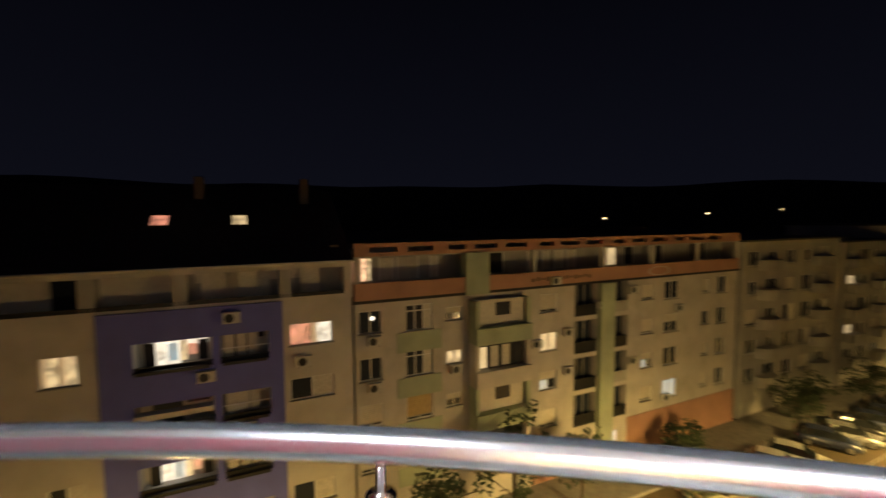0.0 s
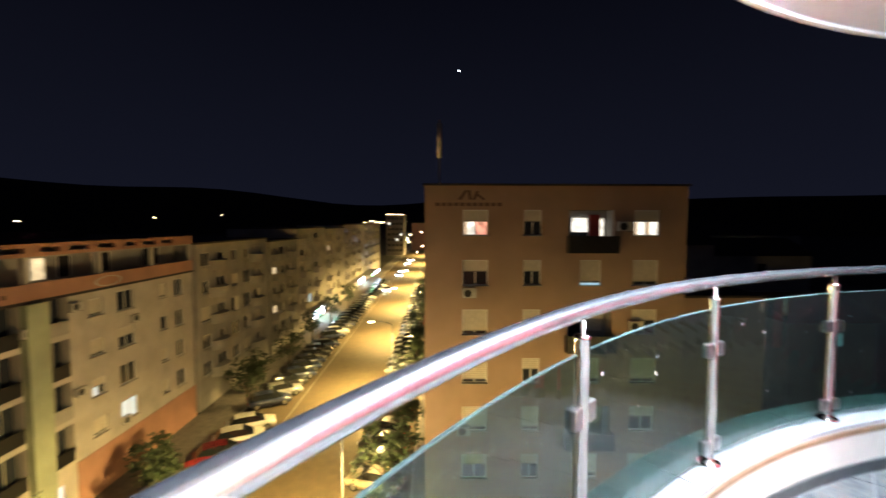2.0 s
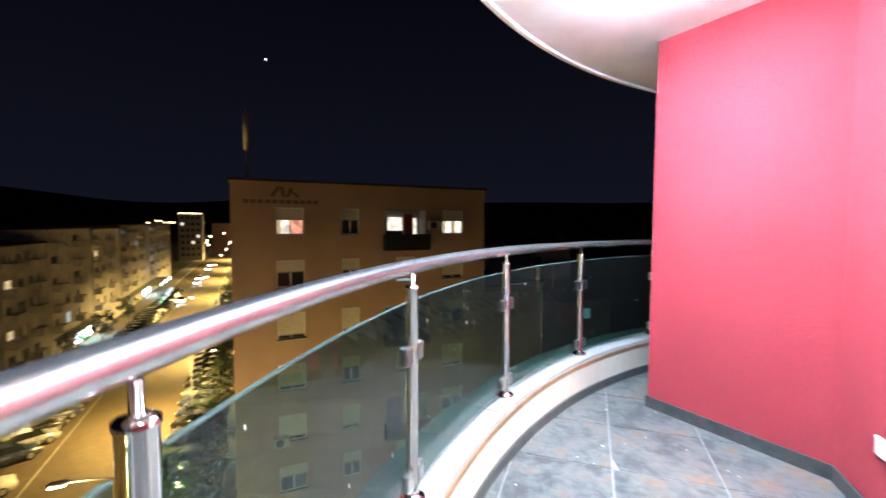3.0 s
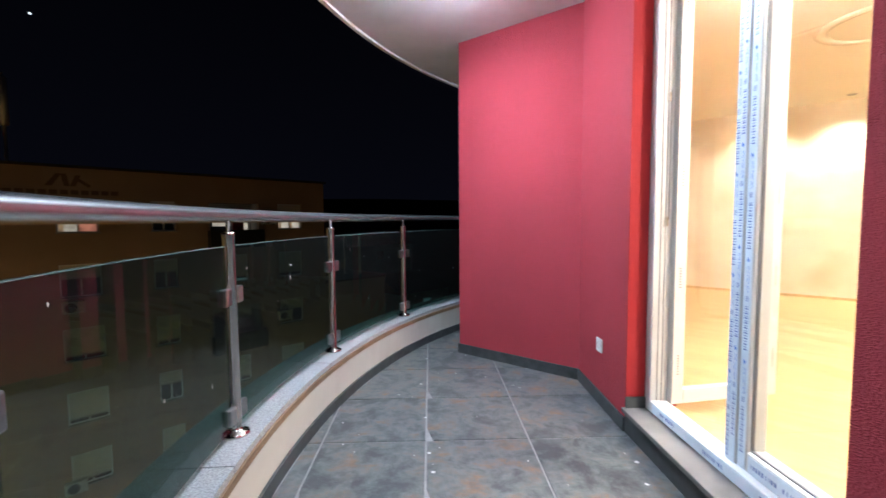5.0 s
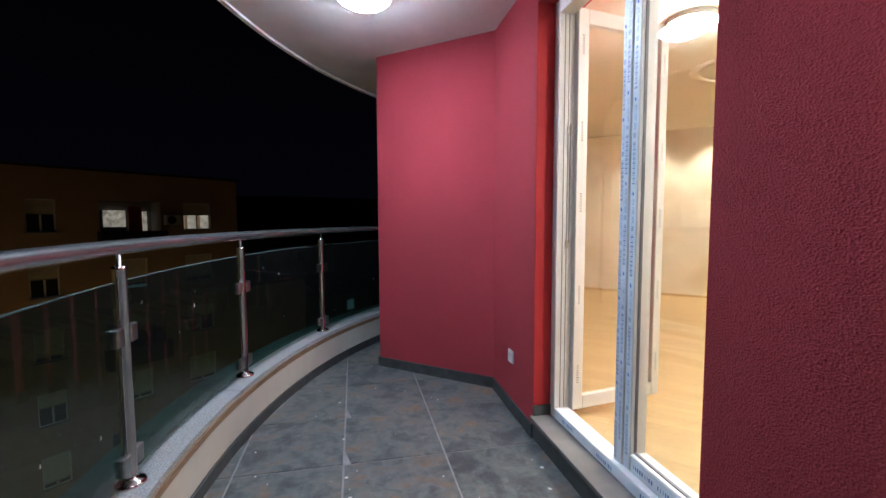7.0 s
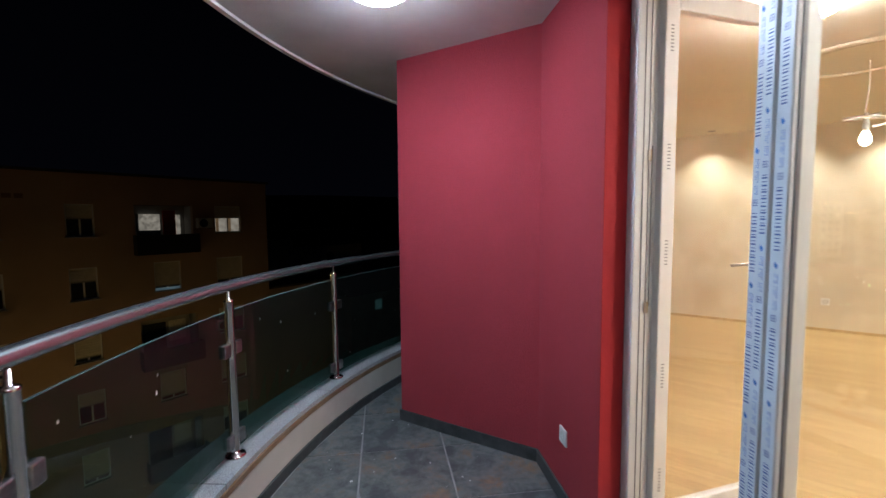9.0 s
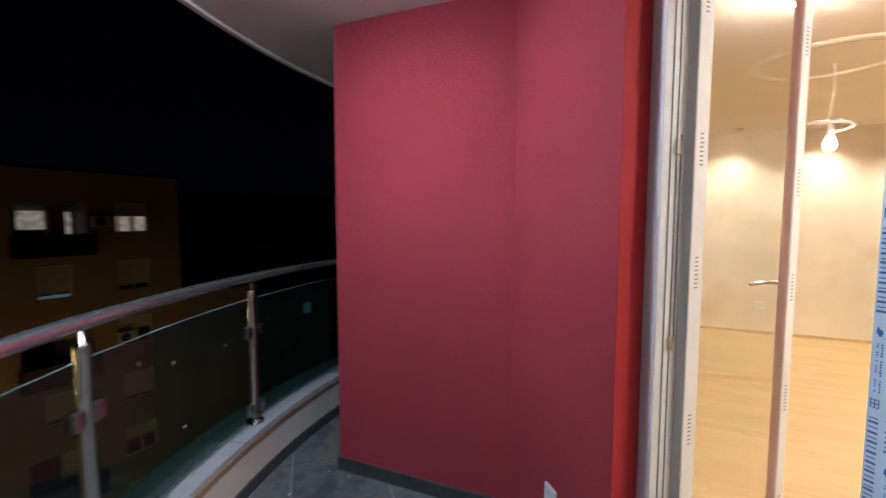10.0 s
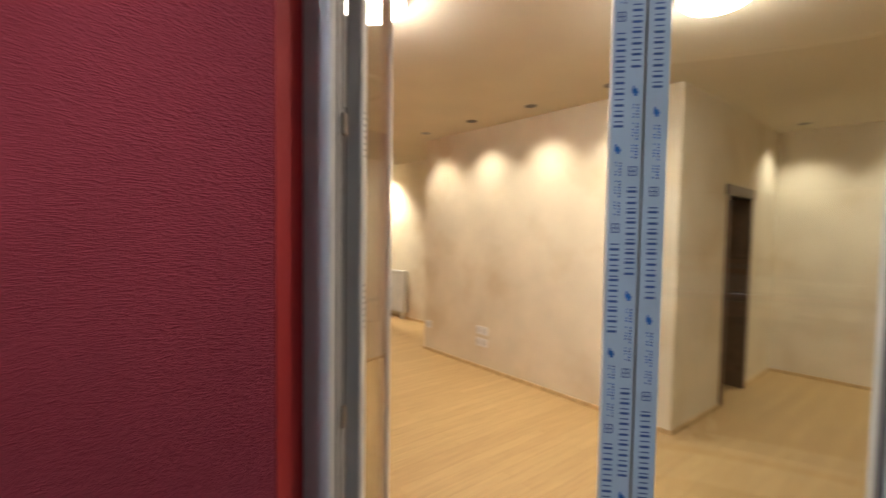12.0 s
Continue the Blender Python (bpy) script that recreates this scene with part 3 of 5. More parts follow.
wall_line("wall_beside_door", D1, W3B, 0.14, side=1)
wall_line("wall_door_head", D0, D1, 0.14, z0=FZ + 1.70, side=1)
wall_line("wall_right", W3B, (2.9, -2.25), 0.14, side=1)
wall_line("wall_back", (2.95, -2.2), (0.93, -1.55), 0.14, side=-1)
solid("wall_inner_face_east", boxes((0.931, -1.6, FZ, 0.945, Y_NEAR, RC)), M_ROOM, "cream plastered inner face of the outer wall", "wall", kind="structure")
solid("wall_bath_back", prism([(4.2, 1.6), (5.4, 0.5), (5.5, 0.6), (4.3, 1.7)], FZ, RC), M_ROOM, "pale wall of the small room beyond", "wall", kind="structure")
for nm, p0, p1 in (("skirting_far", W1B, W1A), ("skirting_core", W2A, W2B), ("skirting_core_end", D0, W2A), ("skirting_door", W3B, D1), ("skirting_right", (2.9, -2.25), W3B), ("skirting_hall", (5.30, 2.78), (7.6, 5.62))):
    skirting(nm, p0, p1, 0.03, 0.014, M_OAK, FZ, "narrow oak skirting along the room wall")

# inner door, ajar, walnut
dv = Vector((D1[0] - D0[0], D1[1] - D0[1], 0))
da = math.degrees(math.atan2(dv.y, dv.x))
dw = dv.length
idoor = thing("interior_door", "walnut veneered interior door standing open in its frame", "door", pose(D0[0], D0[1], FZ, 0, 0, da))
part("jamb", boxes((0.0, -0.015, 0, 0.05, 0.155, 1.62), bevel=0.003), M_DARKWOOD, idoor)
part("jamb", boxes((dw - 0.05, -0.015, 0, dw, 0.155, 1.62), bevel=0.003), M_DARKWOOD, idoor)
part("head", boxes((-0.03, -0.018, 1.62, dw + 0.03, 0.155, 1.70), bevel=0.003), M_DARKWOOD, idoor)
dl = part("leaf", boxes((0, 0, 0.01, 0.03, 0.55, 1.61), bevel=0.003), M_DARKWOOD, idoor, "open walnut leaf", pose(dw - 0.09, 0.15, 0, 0, 0, 10))
part("handle", tube([(-0.005, 0.49, 1.0), (-0.045, 0.49, 1.0), (-0.045, 0.40, 1.0)], 0.008, 8), M_STEEL_DULL, dl)

# sockets and switches on the room walls
cd = Vector((W2B[0] - W2A[0], W2B[1] - W2A[1], 0)).normalized()
cang = math.degrees(math.atan2(cd.y, cd.x))


def plate(label, pos_, w, ang_, h=0.08):
    t_ = thing("wall_socket", label, "socket", pose(*pos_, 0, 0, ang_))
    part("plate", boxes((-w / 2, 0.0, -h / 2, w / 2, 0.011, h / 2), bevel=0.003), M_WHITE, t_)
    for k in range(max(1, round(w / 0.08))):
        part("insert", lathe([(0.024, 0), (0.024, 0.0125), (0.018, 0.0125), (0.0, 0.009)], 16), M_FLECK, t_, m=pose(-w / 2 + 0.04 + 0.08 * k, 0, 0, -90, 0, 0))
    return t_


for s_, z in ((1.72, 0.50), (1.72, 0.385)):
    plate("white double wall socket low on the cream wall", (W2A[0] + cd.x * s_, W2A[1] + cd.y * s_, z), 0.15, cang)
plate("single white wall socket low on the cream wall", (W2A[0] + cd.x * 2.53, W2A[1] + cd.y * 2.53, 0.42), 0.08, cang)
w1d = Vector((W1A[0] - W1B[0], W1A[1] - W1B[1], 0)).normalized()
w1a = math.degrees(math.atan2(w1d.y, w1d.x))
plate("white triple switch plate on the far wall", (W1B[0] + w1d.x * 0.62, W1B[1] + w1d.y * 0.62, 1.22), 0.2, w1a)
plate("single white wall socket on the far wall", (W1B[0] + w1d.x * 0.72, W1B[1] + w1d.y * 0.72, 0.46), 0.08, w1a)
plate("single white wall socket on the far wall", (W1B[0] + w1d.x * 1.72, W1B[1] + w1d.y * 1.72, 0.46), 0.08, w1a)

# radiator in the hall
hd_ = Vector((7.6 - 5.30, 5.62 - 2.78, 0)).normalized()
ra = math.degrees(math.atan2(hd_.y, hd_.x))
rp = Vector((5.30, 2.78, 0)) + hd_ * 1.62
rad = thing("radiator", "white panel radiator low on the hall wall", "radiator", pose(rp.x, rp.y, FZ + 0.10, 0, 0, ra))
part("panel", boxes((-0.3, 0.04, 0, 0.3, 0.10, 0.6), bevel=0.008), M_WHITE, rad)
part("top_grille", boxes((-0.3, 0.035, 0.6, 0.3, 0.105, 0.615), bevel=0.003), M_WHITE, rad)
for k in range(11):
    part("flute", boxes((-0.28 + 0.052 * k, 0.1005, 0.03, -0.262 + 0.052 * k, 0.106, 0.57)), M_WHITE, rad)
for s_ in (-0.22, 0.22):
    part("foot", boxes((s_ - 0.015, 0.05, -0.10, s_ + 0.015, 0.09, 0.0)), M_WHITE, rad)

# wooden stair at the end of the hall
stair = thing("wooden_stair", "varnished timber stair rising at the end of the hall", "stair", pose(6.72, 4.98, FZ, 0, 0, ra - 90))
for k in range(7):
    part("tread", boxes((-0.38, -0.02 + 0.2 * k, 0.18 * (k + 1) - 0.035, 0.38, 0.24 + 0.2 * k, 0.18 * (k + 1)), bevel=0.004), M_OAK, stair)
    part("riser", boxes((-0.37, 0.0 + 0.2 * k, 0.18 * k + 0.001, 0.37, 0.018 + 0.2 * k, 0.18 * (k + 1) - 0.036)), M_OAK, stair)
part("handrail", tube([(0.40, -0.05, 1.0), (0.40, 1.3, 2.15)], 0.022, 10), M_OAK, stair, smooth=True)

# room lamps
for x, y in ((1.755, 3.0), (1.84, 1.63)):
    t_ = thing("dome_lamp", "round opal dome lamp on the room ceiling", "lamp", pose(x, y, RC), group="room dome lamps")
    part("lamp_base", lathe([(0.141, -0.03), (0.146, -0.02), (0.146, 0.0)], 32), M_WHITE, t_, smooth=True)
    part("lamp_dome", lathe([(0.0, -0.085), (0.065, -0.080), (0.110, -0.065), (0.132, -0.046), (0.138, -0.031)], 32), M_LAMPIN, t_, "glowing opal dome", smooth=True)
pend = thing("pendant_lamp", "thin curled wire pendant with a bare bulb", "lamp", pose(2.93, 3.64, RC))
part("cord", tube([(0, 0, 0), (0.01, 0, -0.15), (0.0, 0.01, -0.33)], 0.004, 8), M_WHITE, pend)
part("curl", tube([(0.11 * math.cos(a_ * 0.35), 0.11 * math.sin(a_ * 0.35), -0.33 - 0.004 * a_) for a_ in range(20)], 0.010, 8), M_WHITE, pend, "curled white wire", smooth=True)
part("lampholder", lathe([(0.016, -0.45), (0.018, -0.42), (0.012, -0.33)], 12), M_WHITE, pend, smooth=True)
part("bulb", lathe([(0.0, -0.545), (0.022, -0.535), (0.032, -0.51), (0.030, -0.485), (0.016, -0.45)], 16), M_BULB, pend, "bare lit bulb", smooth=True)
solid("ceiling_rosette", lathe([(0.33, -0.001), (0.335, -0.011), (0.37, -0.014), (0.40, -0.009), (0.41, -0.0005)], 48, caps=False), M_ROOMCEIL, "round plaster moulding on the ceiling round the pendant", "moulding", pose(2.83, 3.62, RC), smooth=True)

# recessed downlights that wash the walls
spots = []
for s_ in (0.35, 1.0, 1.65, 2.3):
    spots.append((W2A[0] + cd.x * s_ - cd.y * 0.26, W2A[1] + cd.y * s_ + cd.x * 0.26))
for s_ in (0.45, 1.25, 2.05, 2.85):
    spots.append((W1B[0] + w1d.x * s_ - w1d.y * 0.28, W1B[1] + w1d.y * s_ + w1d.x * 0.28))
for s_ in (0.08, 0.75, 1.4):
    spots.append((4.3 - 0.63 * s_ - 0.1, -0.15 - 0.78 * s_ + 0.1))
# stronger spot added in place of the hall's wall lamp by the radiator
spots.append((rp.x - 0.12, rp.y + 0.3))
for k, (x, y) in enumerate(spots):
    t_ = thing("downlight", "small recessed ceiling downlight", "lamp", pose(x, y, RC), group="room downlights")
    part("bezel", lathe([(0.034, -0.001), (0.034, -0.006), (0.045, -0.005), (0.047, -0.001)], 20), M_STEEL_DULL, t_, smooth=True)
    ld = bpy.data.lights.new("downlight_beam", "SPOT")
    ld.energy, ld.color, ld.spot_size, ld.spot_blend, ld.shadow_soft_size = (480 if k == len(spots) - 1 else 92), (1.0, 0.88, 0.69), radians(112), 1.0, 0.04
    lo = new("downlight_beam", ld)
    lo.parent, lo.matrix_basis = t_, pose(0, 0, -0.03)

# ------------------------------------------------------------ the street below
UV = Matrix.Translation((-0.46, 1.1, 0)) @ Matrix.Rotation(radians(134), 4, "Z")     # u along the street, v across it
G = -17.5
M_ASPHALT = node_material("asphalt", (0.085, 0.064, 0.034), 0.75, scale=1.2, vary=0.2, stain=0.4, stain_col=(0.055, 0.044, 0.030), stain_scale=0.25, bump=0.1)
M_PAVE = node_material("concrete_paving", (0.16, 0.15, 0.14), 0.85, scale=2.0, vary=0.2)
M_EARTH = node_material("dark_ground", (0.05, 0.05, 0.04), 0.95, scale=0.2, vary=0.4)
M_KERB = node_material("kerb_stone", (0.3, 0.29, 0.27), 0.8, scale=4)
M_WALLCREAM = node_material("cream_render", (0.52, 0.49, 0.45), 0.9, scale=0.6, vary=0.12, stain=0.35, stain_col=(0.2, 0.18, 0.14), stain_scale=0.5)
M_WALLGREEN = node_material("sage_render", (0.38, 0.43, 0.31), 0.9, scale=0.6, vary=0.12, stain=0.3, stain_col=(0.16, 0.17, 0.12), stain_scale=0.5)
M_WALLORANGE = node_material("terracotta_render", (0.43, 0.235, 0.165), 0.9, scale=0.6, vary=0.12)
M_WALLPURPLE = node_material("violet_render", (0.135, 0.145, 0.48), 0.9, scale=0.6, vary=0.1)
M_WALLWHITE = node_material("pale_render", (0.54, 0.51, 0.46), 0.9, scale=0.6, vary=0.12, stain=0.3, stain_col=(0.25, 0.22, 0.17), stain_scale=0.4)
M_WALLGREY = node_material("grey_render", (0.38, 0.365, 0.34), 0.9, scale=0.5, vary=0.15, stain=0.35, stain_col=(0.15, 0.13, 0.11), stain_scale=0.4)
M_TOWER = node_material("ochre_brick_render", (0.37, 0.26, 0.19), 0.9, scale=0.5, vary=0.10, stain=0.25, stain_col=(0.26, 0.16, 0.09), stain_scale=0.3)
M_ROOF = node_material("dark_roof_tile", (0.035, 0.03, 0.028), 0.8, scale=3, vary=0.3)
M_CHIMNEY = node_material("dark_brick", (0.10, 0.075, 0.06), 0.9, scale=9, vary=0.3)
# near-black fill for unlit interiors; their darkness is put into the colour
M_SHADEBLACK = node_material("unlit_shade_black", (0.02, 0.02, 0.022), 0.9)
M_WINGLASS = node_material("dark_window_glass", (0.03, 0.035, 0.045), 0.08, spec=0.6)
M_SHUTTER = node_material("roller_shutter", (0.60, 0.56, 0.48), 0.6, scale=5, vary=0.08)
M_CURTAIN = node_material("net_curtain", (0.60, 0.57, 0.50), 0.8, scale=12, vary=0.2)
M_AC = node_material("air_conditioner_casing", (0.5, 0.49, 0.46), 0.5)
M_IRON = node_material("dark_iron", (0.03, 0.03, 0.03), 0.5, metal=0.5)
M_LIT = glow_material("lit_curtain_warm", (1.0, 0.72, 0.36), 0.15, 0.6, 3.5)
M_LITW = glow_material("lit_curtain_white", (1.0, 0.88, 0.68), 0.22, 0.45, 4.0)
M_LITR = glow_material("lit_curtain_red", (1.0, 0.36, 0.22), 0.17, 0.6, 3.5)
M_LITC = glow_material("lit_cool", (0.55, 0.85, 0.95), 0.09, 0.3, 2.5)
M_LITDIM = glow_material("lit_curtain_fold", (1.0, 0.62, 0.30), 0.10, 0.3, 6.0)
M_LAMPGLOW = glow_material("lit_room_lamp", (1.0, 0.93, 0.75), 0.5)
M_OCHRE = node_material("ochre_roller_shutter", (0.50, 0.36, 0.17), 0.6, scale=5, vary=0.1)
M_ENTRANCE = glow_material("lit_blue_entrance", (0.38, 0.62, 1.0), 0.11, 0.4, 1.5)
M_SODIUM = glow_material("lit_street_lamp", (1.0, 0.80, 0.42), 40.0)
M_FARLIGHT = glow_material("far_town_light", (1.0, 0.72, 0.35), 4.0)
M_SHOP = glow_material("lit_shop_white", (0.75, 0.88, 1.0), 5.0)
M_CARLAMP = glow_material("lit_headlamp", (1.0, 0.95, 0.85), 60.0)
M_SHOPG = glow_material("lit_shop_green", (0.2, 1.0, 0.35), 2.5)
M_STAR = glow_material("planet_light", (0.9, 0.95, 1.0), 1.2)
M_REDCLOTH = node_material("red_cloth", (0.35, 0.05, 0.04), 0.9)
M_FADED = node_material("faded_sign_paint", (0.16, 0.10, 0.07), 0.9)
M_POLE = node_material("grey_pole_paint", (0.12, 0.12, 0.12), 0.6)
M_TRUNK = node_material("bark", (0.10, 0.08, 0.06), 0.9, scale=12, vary=0.3)
M_LEAF = node_material("leaves", (0.028, 0.046, 0.018), 0.6, scale=2, vary=0.4)
M_TYRE = node_material("tyre_rubber", (0.02, 0.02, 0.02), 0.8)
M_RIM = node_material("alloy_rim", (0.45, 0.45, 0.46), 0.35, metal=0.9)
M_CARGLASS = node_material("car_glass", (0.015, 0.018, 0.02), 0.06, spec=0.7)
M_HEAD = node_material("headlight_glass", (0.6, 0.6, 0.58), 0.15, spec=0.8)
M_TAIL = node_material("red_tail_light", (0.30, 0.015, 0.01), 0.2, spec=0.7)

# ground: one sheet out to the horizon, road and paving laid on it
bm = bmesh.new()
box(bm, -2200, -2200, G - 0.9, 2600, 2200, G - 0.06)
solid("ground", bm, M_EARTH, "dark earth and gardens reaching the hills", "ground", UV, "structure")
solid("road", boxes((-60, 5.2, G - 0.059, 420, 16.2, G)), M_ASPHALT, "asphalt street lit orange by lamps", "road", UV, "structure")
solid("parking_strip_1", boxes((-60, 16.2, G - 0.059, 420, 19.4, G - 0.004)), M_ASPHALT, "asphalt parking strip along the far side of the street", "road", UV, "structure")
solid("parking_strip_2", boxes((26, 1.9, G - 0.059, 420, 5.2, G - 0.004)), M_ASPHALT, "asphalt parking strip along the near side of the street", "road", UV, "structure")
solid("pavement_1", boxes((-60, 19.55, G - 0.059, 420, 23.45, G + 0.12)), M_PAVE, "concrete pavement along the apartment blocks", "pavement", UV, "structure")
solid("pavement_2", boxes((26, -1.0, G - 0.059, 420, 1.75, G + 0.12)), M_PAVE, "concrete pavement beside the ochre building", "pavement", UV, "structure")
solid("kerb_1", boxes((-60, 19.4, G - 0.059, 420, 19.55, G + 0.13)), M_KERB, "stone kerb along the parking strip", "kerb", UV, "structure")
solid("kerb_2", boxes((26, 1.75, G - 0.059, 420, 1.9, G + 0.13)), M_KERB, "stone kerb along the parking strip", "kerb", UV, "structure")


def holed_wall(w, h, openings, th=0.3, z0=0.0):
    """A facade of w x h with rectangular openings (x0, x1, z0, z1) that go through it."""
    bm = bmesh.new()
    xs = sorted({0.0, w, *[o[0] for o in openings], *[o[1] for o in openings]})
    zs = sorted({z0, h, *[o[2] for o in openings], *[o[3] for o in openings]})
    xs, zs = [x for x in xs if 0 <= x <= w], [z for z in zs if z0 <= z <= h]

    def quad(*p_):
        bm.faces.new([bm.verts.new(q_) for q_ in p_])
    for xa, xb in zip(xs, xs[1:]):
        for za, zb in zip(zs, zs[1:]):
            cx_, cz_ = (xa + xb) / 2, (za + zb) / 2
            if any(o[0] < cx_ < o[1] and o[2] < cz_ < o[3] for o in openings):
                continue
            quad((xa, 0, za), (xb, 0, za), (xb, 0, zb), (xa, 0, zb))
    for xa, xb, za, zb in openings:
        quad((xa, 0, za), (xa, th, za), (xb, th, za), (xb, 0, za))
        quad((xa, 0, zb), (xb, 0, zb), (xb, th, zb), (xa, th, zb))
        quad((xa, 0, za), (xa, 0, zb), (xa, th, zb), (xa, th, za))
        quad((xb, 0, za), (xb, th, za), (xb, th, zb), (xb, 0, zb))
    quad((0, 0, z0), (0, 0, h), (0, th, h), (0, th, z0))
    quad((w, 0, z0), (w, th, z0), (w, th, h), (w, 0, h))
    quad((0, 0, h), (w, 0, h), (w, th, h), (0, th, h))
    return bm


def ribbed(x0, x1, z0, z1, y):
    """One sheet of slats, ribbed from side to side."""
    bm = bmesh.new()
    n = max(3, int((z1 - z0) / 0.11))
    line = []
    for k in range(n):
        za, zb = z0 + (z1 - z0) * k / n, z0 + (z1 - z0) * (k + 1) / n
        line += [(y + 0.025, za), (y, za + 0.012), (y, zb - 0.014)]
    line += [(y + 0.025, z1), (y + 0.04, z1), (y + 0.04, z0)]
    a_ = [bm.verts.new((x0, q_[0], q_[1])) for q_ in line]
    b_ = [bm.verts.new((x1, q_[0], q_[1])) for q_ in line]
    for i in range(len(line)):
        j = (i + 1) % len(line)
        bm.faces.new((a_[i], b_[i], b_[j], a_[j]))
    bm.faces.new(a_), bm.faces.new(b_[::-1])
    bmesh.ops.recalc_face_normals(bm, faces=bm.faces[:])
    return bm


def window(b, x, z, w, h, kind="dark", y=0.0, frame_mat=None):
    """A window unit in its opening: frame, panes, and what shows behind them."""
    f = frame_mat or M_PVC
    t = 0.06
    ob = part("window", boxes((x - w / 2, y + 0.10, z - h / 2, x - w / 2 + t, y + 0.16, z + h / 2), (x + w / 2 - t, y + 0.10, z - h / 2, x + w / 2, y + 0.16, z + h / 2),
                              (x - w / 2 + t, y + 0.10, z - h / 2, x + w / 2 - t, y + 0.16, z - h / 2 + t), (x - w / 2 + t, y + 0.10, z + h / 2 - t, x + w / 2 - t, y + 0.16, z + h / 2)), f, b)
    part("sill", boxes((x - w / 2 - 0.06, y - 0.08, z - h / 2 - 0.05, x + w / 2 + 0.06, y + 0.09, z - h / 2)), M_KERB, ob)
    mats = {"dark": M_WINGLASS, "lit": M_LIT, "litw": M_LITW, "red": M_LITR, "cool": M_LITC, "curtain": M_CURTAIN, "half": M_WINGLASS, "halflit": M_LITW, "halfred": M_LITR, "halfcool": M_LITC,
            "triple": M_WINGLASS, "lamp": M_WINGLASS, "shutter": M_WINGLASS, "ochre": M_WINGLASS}
    zt, zb = z + h / 2 - t, z - h / 2 + t
    # full shutters stop short; the dark glass slot below draws the sill shadow
    drop = {"shutter": 0.86, "ochre": 0.88}.get(kind, 0.42 if kind.startswith("half") else 0.0)
    if drop:
        zs = zt - (zt - zb) * drop
        part("roller_shutter", ribbed(x - w / 2 + t, x + w / 2 - t, zs, zt, y + 0.10), M_OCHRE if kind == "ochre" else M_SHUTTER, ob,
             "lowered slatted shutter" if drop > 0.5 else "half-lowered slatted shutter")
        part("shutter_bar", boxes((x - w / 2 + t, y + 0.085, zs - 0.05, x + w / 2 - t, y + 0.125, zs - 0.001)), M_KERB, ob)
        zt = zs - 0.05
    k_ = 3 if kind == "triple" else 2 if w > 0.9 else 1
    for i in range(k_):
        xa, xb = x - w / 2 + t + (w - 2 * t) * i / k_, x - w / 2 + t + (w - 2 * t) * (i + 1) / k_
        mt = mats[kind]
        if kind == "red" and i == 1 or kind == "halfred" and i == 0:
            mt = M_LITW
        elif kind == "halfcool" and i == 1 or kind == "curtain" and i == 0 and k_ > 1:
            mt = M_WINGLASS
        elif kind == "triple" and i == 2:
            mt = M_CURTAIN
        part("pane", boxes((xa + 0.02, y + 0.125, zb, xb - 0.02, y + 0.135, zt)), mt, ob)
        if mt is M_LIT or mt is M_LITW:              # a curtain drawn to one side before the light
            part("curtain", boxes((xa + 0.03, y + 0.12, zb, xa + 0.03 + (xb - xa) * 0.24, y + 0.1245, zt)), M_LITDIM, ob, "gathered curtain lit from behind")
    for i in range(1, k_):
        xm = x - w / 2 + t + (w - 2 * t) * i / k_
        part("mullion", boxes((xm - 0.035, y + 0.095, zb, xm + 0.035, y + 0.15, zt)), f, ob)
    if kind == "triple":
        part("transom", boxes((x - w / 2 + t, y + 0.09, zt - h * 0.22, x + w / 2 - t, y + 0.094, zt - h * 0.22 + 0.06)), f, ob)
    if kind == "lamp":
        part("lamp_glow", lathe([(0.0, 0.0), (0.10, 0.01), (0.13, 0.03)], 16), M_LAMPGLOW, ob, "lit ceiling lamp seen through the glass", pose(x + w * 0.1, y + 0.12, zt - h * 0.3, 90, 0, 0))
    return ob


def ac_unit(b, x, z, y=0.0):
    o = part("air_conditioner", boxes((x - 0.4, y - 0.36, z, x + 0.4, y - 0.06, z + 0.55), bevel=0.02), M_AC, b, "outdoor air conditioner unit")
    part("fan_grille", lathe([(0.22, 0), (0.22, 0.012), (0.2, 0.012), (0.0, 0.006)], 20), M_IRON, o, "", pose(x - 0.1, y - 0.36, z + 0.27, 90, 0, 0))
    part("bracket", boxes((x - 0.3, y - 0.34, z - 0.04, x - 0.26, y - 0.001, z - 0.001)), M_IRON, o)
    part("bracket", boxes((x + 0.26, y - 0.34, z - 0.04, x + 0.3, y - 0.001, z - 0.001)), M_IRON, o)


